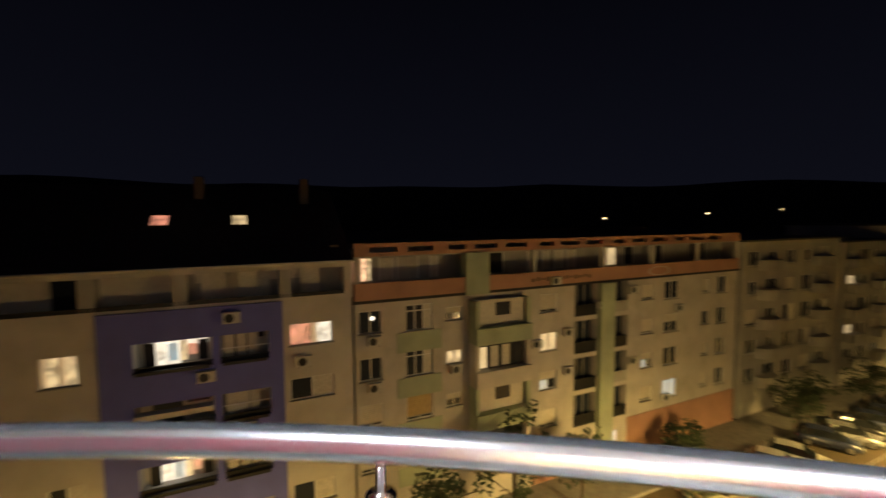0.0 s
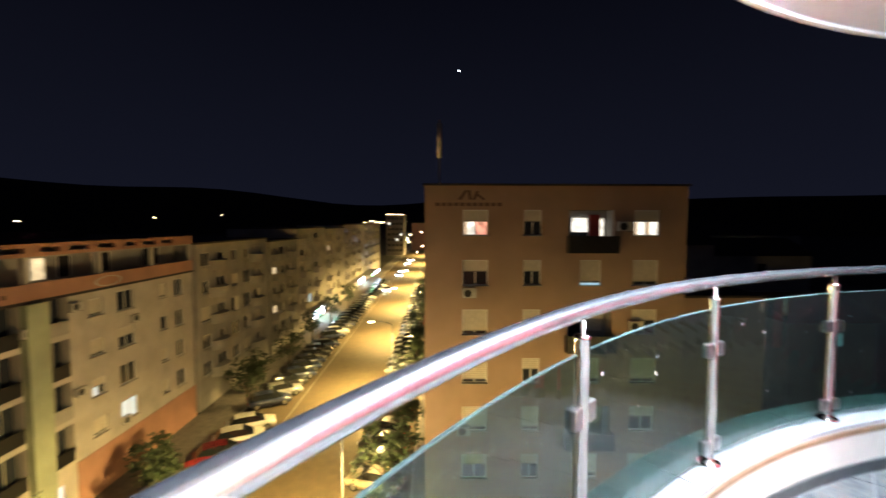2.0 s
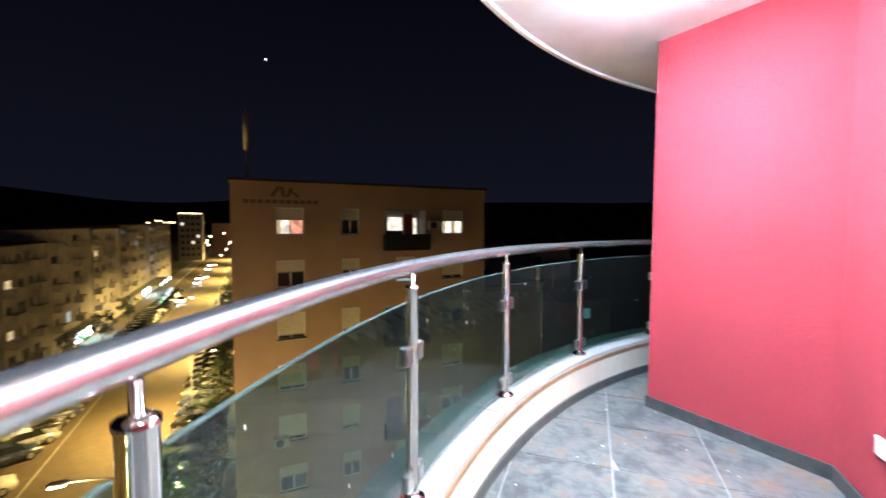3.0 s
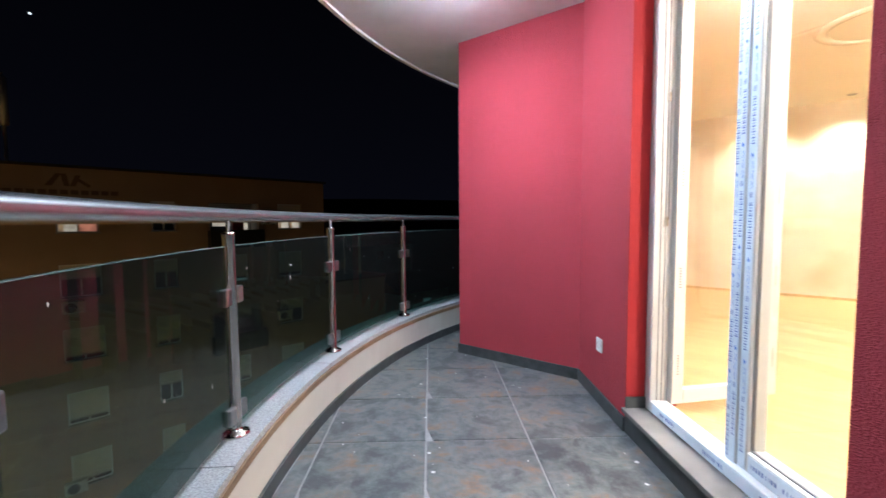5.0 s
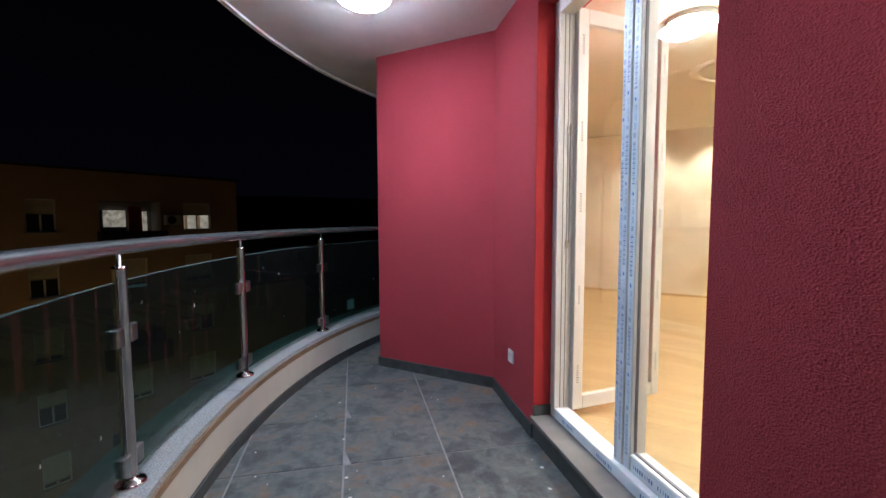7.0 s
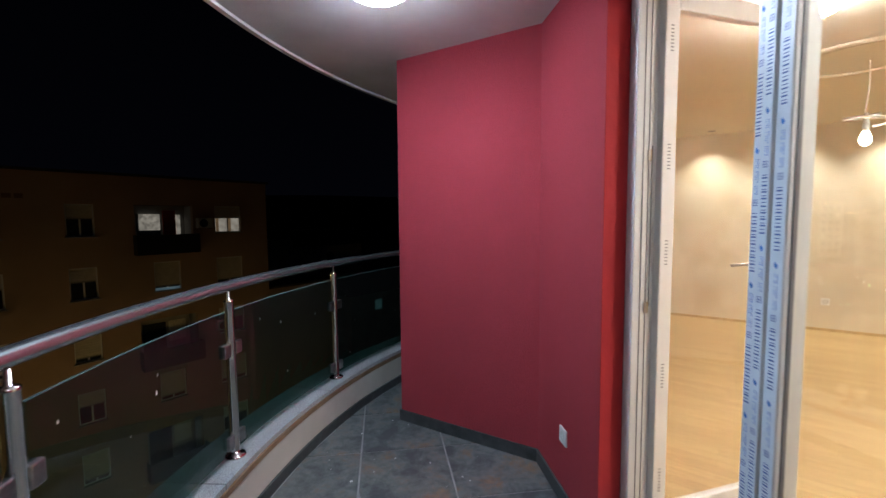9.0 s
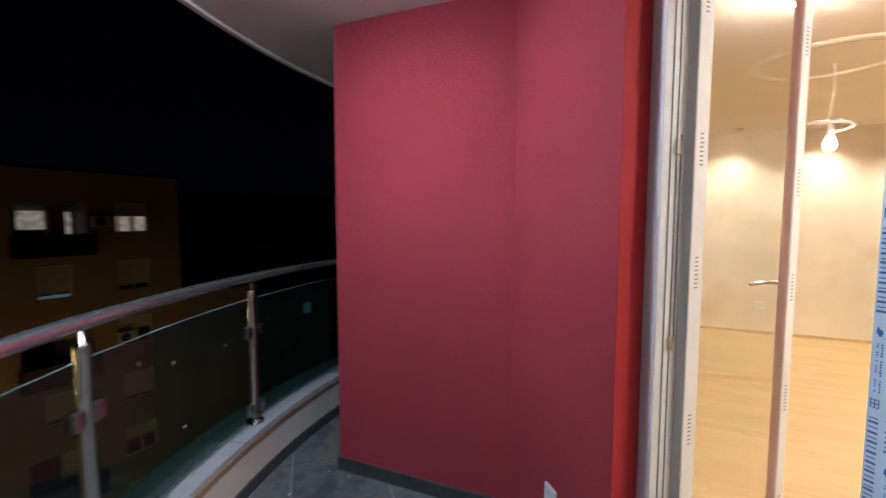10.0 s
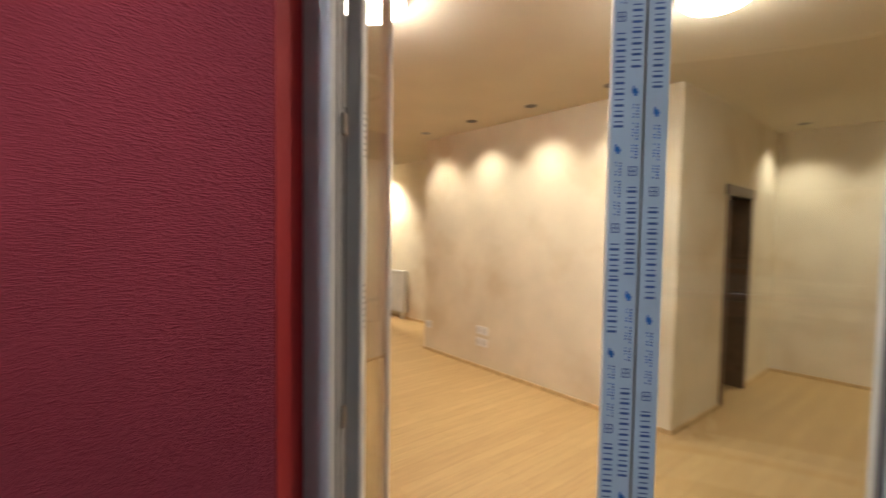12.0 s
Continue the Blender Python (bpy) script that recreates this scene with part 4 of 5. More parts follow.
def loggia(b, x0, x1, z0, z1, y=0.0, depth=1.2, rail_mat=None, parapet=0.95, content=None, glazed=False):
    """A deep open balcony niche: side walls, back wall with a door, and a parapet."""
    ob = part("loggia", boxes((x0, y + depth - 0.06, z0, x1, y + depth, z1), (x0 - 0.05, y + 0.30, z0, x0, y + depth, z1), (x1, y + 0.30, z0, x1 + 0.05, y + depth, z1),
                              (x0, y + 0.02, z0 - 0.12, x1, y + depth, z0)), M_WALLGREY, b, "recessed loggia in grey render")
    if rail_mat is not None:
        part("parapet", boxes((x0, y + 0.02, z0, x1, y + 0.10, z0 + parapet)), rail_mat, ob)
    w = x1 - x0
    if glazed:                                       # dark glass sheet put in for the niche's shade, with thin posts
        part("shade_sheet", boxes((x0 + 0.01, y + 0.62, z0 + 0.001, x1 - 0.01, y + 0.65, z1 - 0.12)), M_WINGLASS, ob, "dark glass sheet standing in for the loggia's shade")
        for q_ in (0.33, 0.66):
            part("glazing_post", boxes((x0 + w * q_ - 0.03, y + 0.58, z0 + 0.001, x0 + w * q_ + 0.03, y + 0.619, z1 - 0.12)), M_WALLGREY, ob)
        return ob
    part("loggia_door", boxes((x0 + w * 0.15, y + depth - 0.10, z0, x0 + w * 0.55, y + depth - 0.061, z0 + 2.0)), content or M_WINGLASS, ob)
    part("loggia_window", boxes((x0 + w * 0.6, y + depth - 0.10, z0 + 0.9, x0 + w * 0.92, y + depth - 0.061, z0 + 2.0)), content or M_CURTAIN, ob)
    return ob


def block(name, label, u0, u1, top, v0=23.5, depth=12, wall=None, openings=(), z_base=G, roof=True):
    """An apartment block shell along the street; its local frame has x along the street and y into the block."""
    b = thing(name, label, "building", UV @ pose(u0, v0, z_base))
    w, h = u1 - u0, top - z_base
    part("facade", holed_wall(w, h, [(o[0] - u0, o[1] - u0, o[2] - z_base, o[3] - z_base) for o in openings]), wall, b)
    part("side_wall", boxes((0, 0.301, 0, 0.25, depth, h)), wall, b)
    part("side_wall", boxes((w - 0.25, 0.301, 0, w, depth, h)), wall, b)
    part("rear_wall", boxes((0.25, depth - 0.25, 0, w - 0.25, depth, h)), wall, b)
    part("dark_backing", boxes((0.26, 1.35, 0.02, w - 0.26, 1.45, h - 0.1)), M_SHADEBLACK, b, "near-black sheet for the shade of unlit rooms")
    if roof:
        part("roof", boxes((-0.15, -0.15, h, w + 0.15, depth + 0.15, h + 0.18)), M_ROOF, b, "flat dark roof")
    return b


ROWS_A = (-4.42, -7.2, -9.98, -12.76)
# the long block with a terracotta attic band
ua, ub = 5.85, 41.0
cols = [(6.75, 1.35, 1.35), (9.8, 1.75, 1.6), (12.15, 1.15, 0.85), (19.6, 1.5, 1.3), (29.5, 1.25, 1.2), (32.3, 1.7, 1.5), (36.7, 0.85, 1.2), (38.9, 1.25, 1.5)]
KA = {(0, 0): "lamp", (1, 0): "dark", (2, 0): "shutter", (3, 0): "shutter", (0, 1): "triple", (1, 1): "triple", (2, 1): "ochre", (3, 1): "triple", (0, 2): "half", (1, 2): "lit", (2, 2): "half", (3, 2): "dark",
      (0, 3): "shutter", (1, 3): "lit", (2, 3): "halfcool", (3, 3): "shutter", (0, 4): "shutter", (1, 4): "shutter", (2, 4): "halfcool", (3, 4): "shutter", (0, 5): "dark", (1, 5): "half", (2, 5): "dark", (3, 5): "cool",
      (0, 6): "shutter", (1, 6): "dark", (2, 6): "shutter", (3, 6): "shutter"}
op, wins, logs = [], [], []
for ci, (uc, w, h) in enumerate(cols):
    for ri, zc in enumerate(ROWS_A):
        kind = KA.get((ri, ci), "dark")
        wins.append((uc, zc, w, h, kind))
        op.append((uc - w / 2, uc + w / 2, zc - h / 2, zc + h / 2))
for ri, zc in enumerate(ROWS_A):
    for xa, xb in ((21.95, 24.1), (25.5, 27.3)):
        logs.append((xa, xb, zc - 1.25, zc + 1.2))
        op.append((xa, xb, zc - 1.25, zc + 1.2))
op.append((24.6, 26.4, G + 0.15, G + 2.4))
blockA = block("apartment_block", "long cream and sage apartment block with a terracotta attic storey", ua, ub, -3.3, wall=M_WALLCREAM, openings=op)
X = lambda u: u - ua
Zg = lambda z: z - G
for uc, zc, w, h, kind in wins:
    window(blockA, X(uc), Zg(zc), w, h, kind)
for k, (xa, xb, za, zb) in enumerate(logs):
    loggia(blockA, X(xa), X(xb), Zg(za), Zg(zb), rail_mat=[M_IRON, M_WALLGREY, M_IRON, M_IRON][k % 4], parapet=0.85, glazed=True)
part("entrance_door", boxes((X(24.6), 0.2, 0.15, X(26.4), 0.28, 2.4)), M_ENTRANCE, blockA, "blue lit glazed entrance")
part("stair_pier", boxes((X(24.12), -0.45, 0.0, X(25.48), -0.001, Zg(-3.3))), M_WALLGREEN, blockA, "sage pilaster")
for (uc, w) in ((9.8, 2.9),):
    for ri, zc in enumerate(ROWS_A):
        part("sage_panel", boxes((X(uc - w / 2), -0.06, Zg(zc - 2.05), X(uc + w / 2), -0.001, Zg(zc - 0.86))), M_WALLGREEN, blockA, "sage parapet panel")
# projecting bay
for ri, zc in enumerate(ROWS_A):
    bay = part("bay", boxes((X(13.2), -1.1, Zg(zc - 2.0), X(17.4), -0.001, Zg(zc - 0.95)), (X(13.2), -0.9, Zg(zc - 0.95), X(13.5), -0.001, Zg(zc + 0.75)),
                            (X(17.1), -0.9, Zg(zc - 0.95), X(17.4), -0.001, Zg(zc + 0.75))), M_WALLGREEN if ri % 2 == 0 else M_WALLWHITE, blockA, "projecting bay with sage parapet")
    part("bay_back", boxes((X(13.5), -0.5, Zg(zc - 0.95), X(17.1), -0.45, Zg(zc + 0.75))), M_SHUTTER if ri in (0, 2) else M_SHADEBLACK, bay)
    if ri == 1:
        for k, mt in enumerate((M_LIT, M_CURTAIN, M_CURTAIN, M_WINGLASS)):
            part("bay_window", boxes((X(13.6 + 0.88 * k), -0.56, Zg(zc - 0.85), X(13.6 + 0.88 * k + 0.6), -0.501, Zg(zc + 0.5))), mt, bay)
    else:
        part("bay_window", boxes((X(14.9), -0.56, Zg(zc - 0.3), X(16.0), -0.501, Zg(zc + 0.55))), M_WINGLASS, bay)
# faded painted row and oval on the band
for k in range(13):
    part("painted_bar", boxes((X(18.0 + 0.42 * k), -0.126, Zg(-2.82 + 0.05 * (k % 3)), X(18.3 + 0.42 * k), -0.1205, Zg(-2.58 + 0.06 * (k % 2)))), M_FADED, blockA, "faded dark painted bar")
bm = bmesh.new()
n_ = 28
for k in range(n_):
    a_, b_ = 2 * math.pi * k / n_, 2 * math.pi * (k + 1) / n_
    bm.faces.new([bm.verts.new((X(30.6) + 1.25 * r_ * math.cos(q_), -0.1215, Zg(-2.72) + 0.36 * r_ * math.sin(q_))) for r_, q_ in ((1.0, a_), (1.0, b_), (0.86, b_), (0.86, a_))])
part("painted_oval", bm, M_WALLCREAM, blockA, "faded pale painted oval")
# attic: terracotta band, columns, slotted beam, set-back rooms
att = part("attic_band", boxes((X(ua), -0.12, Zg(-3.3), X(12.9), 0.18, Zg(-2.15)), (X(14.6), -0.12, Zg(-3.3), X(ub), 0.18, Zg(-2.15))), M_WALLORANGE, blockA, "terracotta parapet band")
bm = holed_wall(ub - ua, 0.75, [(0.9 + 2.3 * k + 0.4 * (k % 3 == 2), 2.55 + 2.3 * k, 0.22, 0.52) for k in range(14)], 0.3)
part("attic_beam", bm, M_WALLORANGE, blockA, "terracotta beam pierced by slots", pose(0, -0.1, Zg(-0.6)))
part("attic_wall", boxes((0.1, 1.5, Zg(-3.2), ub - ua - 0.1, 1.7, Zg(-0.2)), (0.1, 0.18, Zg(-0.7), ub - ua - 0.1, 1.5, Zg(-0.6))), M_WALLGREY, blockA, "set-back attic wall")
part("attic_column", boxes((X(12.9), -0.25, Zg(-3.3), X(14.6), 0.6, Zg(-0.6))), M_WALLGREEN, blockA, "broad sage column")
for u_ in (ua + 0.15, 18.3, 24.6, 30.0, 35.5, ub - 0.15):
    part("attic_column", boxes((X(u_) - 0.14, -0.05, Zg(-2.15), X(u_) + 0.14, 0.25, Zg(-0.6))), M_WALLCREAM, blockA)
for u_, w, mt in ((6.5, 0.9, M_LITR), (6.9, 0.7, M_LIT), (8.2, 0.9, M_CURTAIN), (9.6, 1.4, M_WALLCREAM), (11.4, 0.5, M_CURTAIN), (16.0, 1.4, M_SHADEBLACK), (19.2, 0.8, M_CURTAIN), (20.4, 0.6, M_CURTAIN), (21.6, 0.8, M_CURTAIN),
                 (22.8, 0.8, M_CURTAIN), (26.9, 1.0, M_LIT), (28.8, 1.0, M_SHADEBLACK), (32.0, 1.6, M_SHADEBLACK), (37.5, 2.0, M_SHADEBLACK)):
    aw = part("attic_window", boxes((X(u_) - w / 2, 1.44, Zg(-2.2), X(u_) + w / 2, 1.499, Zg(-0.85))), mt, blockA)
    for q_ in (-w / 2 - 0.04, w / 2 - 0.04):
        part("frame_post", boxes((X(u_) + q_, 1.40, Zg(-2.25), X(u_) + q_ + 0.08, 1.439, Zg(-0.8))), M_PVC, aw)
part("parapet_upstand", boxes((2.0, 3.0, Zg(0.15), ub - ua - 8, 3.2, Zg(0.75))), M_ROOF, blockA)
part("roof_deck", boxes((0.0, 0.2, Zg(0.15), ub - ua, 12, Zg(0.16) + 0.1)), M_ROOF, blockA)
part("terracotta_plinth", boxes((X(27.4), -0.08, 0.14, X(ub), -0.001, 3.2)), M_WALLORANGE, blockA, "terracotta ground storey cladding")
part("terracotta_plinth", boxes((X(18.2), -0.08, 0.14, X(24.1), -0.001, 1.5)), M_WALLORANGE, blockA, "terracotta ground storey cladding")
for u_, zz in ((6.9, -5.75), (6.9, -8.5), (12.2, -8.2), (18.4, -7.4), (24.35, -5.2), (21.2, -6.9), (21.2, -9.7), (27.6, -4.3), (27.7, -9.9), (33.0, -6.2), (31.6, -13.6), (20.0, -3.1)):
    ac_unit(blockA, X(u_), Zg(zz))

# violet house with loggias and a steep roof
op, wins, logs = [], [], []
for ri, zc in enumerate((-4.95, -7.95, -10.95, -13.9)):
    for xa, xb in ((-4.6, -1.3), (-0.95, 1.3)):
        op.append((xa, xb, zc - 0.72, zc + 0.72)), logs.append((xa, xb, zc - 0.72, zc + 0.72, ri))
    op.append((2.3, 4.6, zc - 0.6 + 0.3, zc + 0.9)), wins.append((3.45, zc + 0.3, 2.3, 1.2, ["red", "curtain", "dark", "curtain"][ri]))
    op.append((-8.0, -6.6, zc - 0.7 - 0.2, zc + 0.5)), wins.append((-7.3, zc - 0.2, 1.4, 1.4, ["lit", "dark", "curtain", "dark"][ri]))
op.append((-13.0, 5.3, -2.6, -1.1))
blockB = block("violet_house", "violet and cream apartment house with loggias under a steep dark roof", -14.0, 5.7, -0.75, wall=M_WALLWHITE, openings=op, roof=False)
XB = lambda u: u + 14.0
pw = holed_wall(7.9, Zg(-2.75), [(xa + 5.9, xb + 5.9, Zg(za), Zg(zb)) for xa, xb, za, zb, ri in logs], 0.12)
part("violet_panel", pw, M_WALLPURPLE, blockB, "violet rendered front", pose(XB(-5.9), -0.13, 0))
for uc, zc, w, h, kind in wins:
    window(blockB, XB(uc), Zg(zc), w, h, kind)
for xa, xb, za, zb, ri in logs:
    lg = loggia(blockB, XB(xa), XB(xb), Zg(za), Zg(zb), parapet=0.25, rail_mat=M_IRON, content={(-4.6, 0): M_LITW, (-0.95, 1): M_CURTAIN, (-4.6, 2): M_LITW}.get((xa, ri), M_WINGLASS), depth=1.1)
    x0_, z0_ = XB(xa), Zg(za)
    if xa < -2 and ri in (0, 2):                     # loggia's bright clutter put in as small glowing and near-black panels
        for q_, w_, zl, zh, mt in ((0.35, 0.45, 0.1, 1.25, M_SHADEBLACK), (0.85, 0.42, 0.35, 1.2, M_LITW), (1.35, 0.38, 0.3, 1.15, M_LITC), (1.85, 0.3, 0.25, 1.25, M_LIT), (2.2, 0.35, 0.5, 1.05, M_LITR), (2.65, 0.4, 0.2, 1.2, M_SHADEBLACK)):
            part("clutter_panel", boxes((x0_ + q_, 0.55, z0_ + zl, x0_ + q_ + w_, 0.62, z0_ + zh)), mt, lg)
        part("shelf_light", boxes((x0_ + 0.9, 0.05, z0_ + 1.36, x0_ + 2.0, 0.12, z0_ + 1.42)), M_LITW, lg, "thin strip of light under the lintel")
    elif xa < -2:
        part("awning", prism([(x0_ + 0.05, -0.55), (x0_ + 3.25, -0.55), (x0_ + 3.25, 0.0), (x0_ + 0.05, 0.0)], z0_ + 1.05, z0_ + 1.13), M_SHUTTER, lg, "rolled-out cream awning")
        part("awning_valance", boxes((x0_ + 0.05, -0.57, z0_ + 0.88, x0_ + 3.25, -0.551, z0_ + 1.13)), M_SHUTTER, lg)
    else:
        for q_ in (0.15, 0.72, 1.29):
            part("curtain", boxes((x0_ + q_, 0.50, z0_ + 0.15, x0_ + q_ + 0.46, 0.55, z0_ + 1.4)), M_CURTAIN, lg, "hanging pale curtain")
        part("glazing_bar", boxes((x0_, 0.30, z0_ + 0.62, x0_ + xb - xa, 0.34, z0_ + 0.67)), M_PVC, lg)
    part("planter", boxes((x0_ + 0.1, -0.33, z0_ - 0.06, x0_ + xb - xa - 0.1, -0.14, z0_ + 0.12), bevel=0.02), M_IRON, lg, "dark planter on the ledge")
loggia(blockB, XB(-13.0), XB(5.3), Zg(-2.6), Zg(-1.1), depth=1.2, parapet=0.2, rail_mat=M_IRON)
for u_, w, mt in ((-9.0, 2.6, M_SHUTTER), (-4.6, 3.3, M_SHUTTER), (-0.9, 1.7, M_SHUTTER), (0.4, 2.2, M_CURTAIN), (3.6, 1.0, M_CURTAIN)):
    part("attic_window", boxes((XB(u_) - w / 2, 0.9, Zg(-2.55), XB(u_) + w / 2, 1.03, Zg(-1.2))), mt, blockB)
for u_ in (-6.2, -2.6, 2.2):
    part("attic_pier", boxes((XB(u_) - 0.3, 0.02, Zg(-2.6), XB(u_) + 0.3, 0.9, Zg(-1.1))), M_WALLGREY, blockB)
for u_, zz in ((-0.4, -3.6), (-1.6, -6.4), (-1.6, -9.4), (0.2, -9.3), (3.0, -6.3)):
    ac_unit(blockB, XB(u_), Zg(zz), -0.13)
bm = bmesh.new()
vs = [bm.verts.new(p_) for p_ in ((-0.3, -0.6, Zg(-0.74)), (XB(5.7), -0.6, Zg(-0.74)), (XB(5.7), 6.5, Zg(3.6)), (-0.3, 6.5, Zg(3.6)), (-0.3, 13, Zg(-0.7)), (XB(5.7), 13, Zg(-0.7)))]
for f_ in ((0, 1, 2, 3), (3, 2, 5, 4), (0, 3, 4), (1, 5, 2)):
    bm.faces.new([vs[i] for i in f_])
rf = part("roof", bm, M_ROOF, blockB, "steep dark tiled roof")
part("gutter", tube([(-0.3, -0.66, Zg(-0.74)), (XB(5.75), -0.66, Zg(-0.74))], 0.07, 10), M_AC, rf, "pale metal gutter", smooth=True)
sl = math.degrees(math.atan2(4.34, 7.1))
for u_, mt in ((-3.8, M_LITR), (-0.0, M_LIT)):
    part("skylight", boxes((-0.45, -0.55, 0.02, 0.45, 0.55, 0.10)), M_IRON, rf, "skylight frame", pose(XB(u_) + 0.1, 2.95, Zg(1.45), sl, 0, 0))
    part("skylight_pane", boxes((-0.38, -0.48, 0.101, 0.38, 0.48, 0.115)), mt, rf, "lit skylight", pose(XB(u_) + 0.1, 2.95, Zg(1.45), sl, 0, 0))
for u_, v_ in ((-2.0, 5.4), (3.9, 5.0), (4.9, 0.8)):
    part("chimney", boxes((XB(u_) - 0.25, v_ - 0.25, Zg(-0.5), XB(u_) + 0.25, v_ + 0.25, Zg(4.1 if v_ > 2 else 0.1))), M_CHIMNEY, rf, "dark brick chimney")

# further blocks along the street
random.seed(4)
FAR = [(41.9, 59.0, -0.75, M_WALLGREY), (60.2, 72.0, -1.3, M_WALLGREY), (72.6, 90.0, 0.4, M_WALLCREAM), (90.6, 108.0, 0.2, M_WALLWHITE), (109.0, 138.0, 0.9, M_WALLCREAM), (139.0, 175.0, 1.2, M_WALLWHITE)]
for k, (u0, u1, top, mat) in enumerate(FAR):
    op, wins = [], []
    step = 3.1 if k < 2 else 4.2
    n = int((u1 - u0 - 1.5) / step)
    for ri in range(6 if k < 5 else 5):
        zc = top - 1.6 - 2.8 * ri
        if zc < G + 1.2:
            continue
        for i in range(n):
            uc = u0 + 1.6 + step * i + (step - 3.1) * 0.3
            w, h = random.choice(((1.3, 1.3), (1.6, 1.4), (1.9, 1.6), (0.9, 1.2)))
            op.append((uc - w / 2, uc + w / 2, zc - h / 2, zc + h / 2))
            r_ = random.random()
            wins.append((uc, zc, w, h, "dark" if r_ < 0.55 else "curtain" if r_ < 0.72 else "shutter" if r_ < 0.90 else random.choice(("lit", "litw", "cool"))))
    b = block("apartment_block", ["weathered grey apartment block with rounded balconies", "dim grey apartment block set between taller ones", "pale apartment block further up the street",
                                 "cream apartment block with orange lamplight on it", "long pale apartment block with shops below", "distant apartment block at the street's end"][k], u0, u1, top, wall=mat, openings=op)
    for uc, zc, w, h, kind in wins:
        window(b, uc - u0, zc - G, w, h, kind)
    if k == 0:
        for ri in range(5):
            zz = top - 2.75 - 2.8 * ri - G
            for uc in (45.6, 55.0):
                part("rounded_balcony", prism([(uc - u0 + 1.5 * math.cos(t_), -1.1 * math.sin(t_) - 0.001) for t_ in [math.pi * j / 12 for j in range(13)]], zz, zz + 1.0), M_WALLGREY, b, "rounded concrete balcony")
    else:
        for i in range(0, n, 2):
            for ri in range(5):
                zz = top - 2.75 - 2.8 * ri - G
                uc = 1.6 + step * i
                part("balcony", boxes((uc - 1.2, -1.0, zz, uc + 1.2, -0.001, zz + 0.95)), mat, b, "boxed balcony parapet")
    if k in (2, 4):
        part("shop_canopy", boxes((0.5, -1.6, 3.0, u1 - u0 - 0.5, -0.001, 3.2)), M_KERB, b)
        for i, mt in enumerate((M_SHOP, M_SHOPG, M_SHOP)):
            part("shop_front", boxes((u1 - u0 - 9 + 2.6 * i, -0.05, 0.6, u1 - u0 - 6.9 + 2.6 * i, -0.001, 2.5)), mt, b, "lit shop window")

# ochre block across the side street
tu, tv0, tv1, ttop = 25.0, -14.62, 0.75, 3.56
tower = thing("apartment_tower", "ochre apartment building with roller shutters and a roof mast", "building", UV @ pose(tu, tv1, G, 0, 0, -90))
TW, TH = tv1 - tv0, ttop - G
tcols = (2.95, 6.3, 9.75, 13.0)
tk = [["halfred", "half", "balcony", "halflit"], ["half", "half", "shutterlit", "shutter"], ["shutter", "shutter", "balcony", "half"], ["shutter", "half", "shutter", "shutter"], ["shutter", "shutter", "balcony", "half"], ["half", "half", "shutter", "shutter"]]
op, todo = [], []
for ri in range(6):
    zc = 1.42 - 2.93 * ri - G
    for ci, xc in enumerate(tcols):
        kind = tk[ri][ci]
        w = 1.05 if ci == 1 else 1.5 if ci != 2 else 1.25
        if kind == "balcony":
            op.append((xc - 1.35, xc + 1.35, zc - 1.7, zc + 0.75))
        else:
            op.append((xc - w / 2, xc + w / 2, zc - 0.75, zc + 0.75))
        todo.append((xc, zc, w, kind))
part("facade", holed_wall(TW, TH, op), M_TOWER, tower)
part("side_wall", boxes((0, 0.301, 0, 0.3, 14, TH)), M_TOWER, tower)
part("side_wall", boxes((TW - 0.3, 0.301, 0, TW, 14, TH)), M_TOWER, tower)
part("rear_wall", boxes((0.3, 13.7, 0, TW - 0.3, 14, TH)), M_TOWER, tower)
part("dark_backing", boxes((0.31, 1.5, 0.02, TW - 0.31, 1.6, TH - 0.1)), M_SHADEBLACK, tower)
part("roof", boxes((-0.12, -0.12, TH, TW + 0.12, 14.1, TH + 0.12)), M_ROOF, tower)
for xc, zc, w, kind in todo:
    if kind == "balcony":
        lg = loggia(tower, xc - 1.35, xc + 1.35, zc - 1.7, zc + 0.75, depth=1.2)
        part("balcony_rail", boxes((xc - 1.45, -0.55, zc - 1.75, xc + 1.45, -0.001, zc - 1.65), (xc - 1.45, -0.55, zc - 1.65, xc + 1.45, -0.51, zc - 0.75), (xc - 1.45, -0.51, zc - 1.65, xc - 1.41, -0.001, zc - 0.75), (xc + 1.41, -0.51, zc - 1.65, xc + 1.45, -0.001, zc - 0.75)), M_IRON, lg)
        if zc > TH - 4:
            part("lit_curtain", boxes((xc - 0.85, 1.0, zc - 0.55, xc + 0.1, 1.09, zc + 0.30)), M_LITW, lg, "lit net curtain")
            part("red_curtain", boxes((xc + 0.25, 1.0, zc - 1.5, xc + 0.85, 1.09, zc + 0.5)), M_REDCLOTH, lg, "red curtain")
            part("door_light", boxes((xc + 0.90, 0.98, zc - 1.5, xc + 1.08, 1.09, zc + 0.25)), M_LITW, lg)
    elif kind == "shutterlit":
        wn_ = window(tower, xc, zc, w, 1.5, "shutter")
        part("light_strip", boxes((xc - w / 2 + 0.06, 0.07, zc - 0.73, xc + w / 2 - 0.06, 0.09, zc - 0.60)), M_LITC, wn_, "light under the shutter")
    else:
        window(tower, xc, zc, w, 1.5, kind)
for x, z in ((2.6, -2.95), (11.6, 0.95), (2.3, -11.2), (12.4, -4.9)):
    ac_unit(tower, x, z - G)
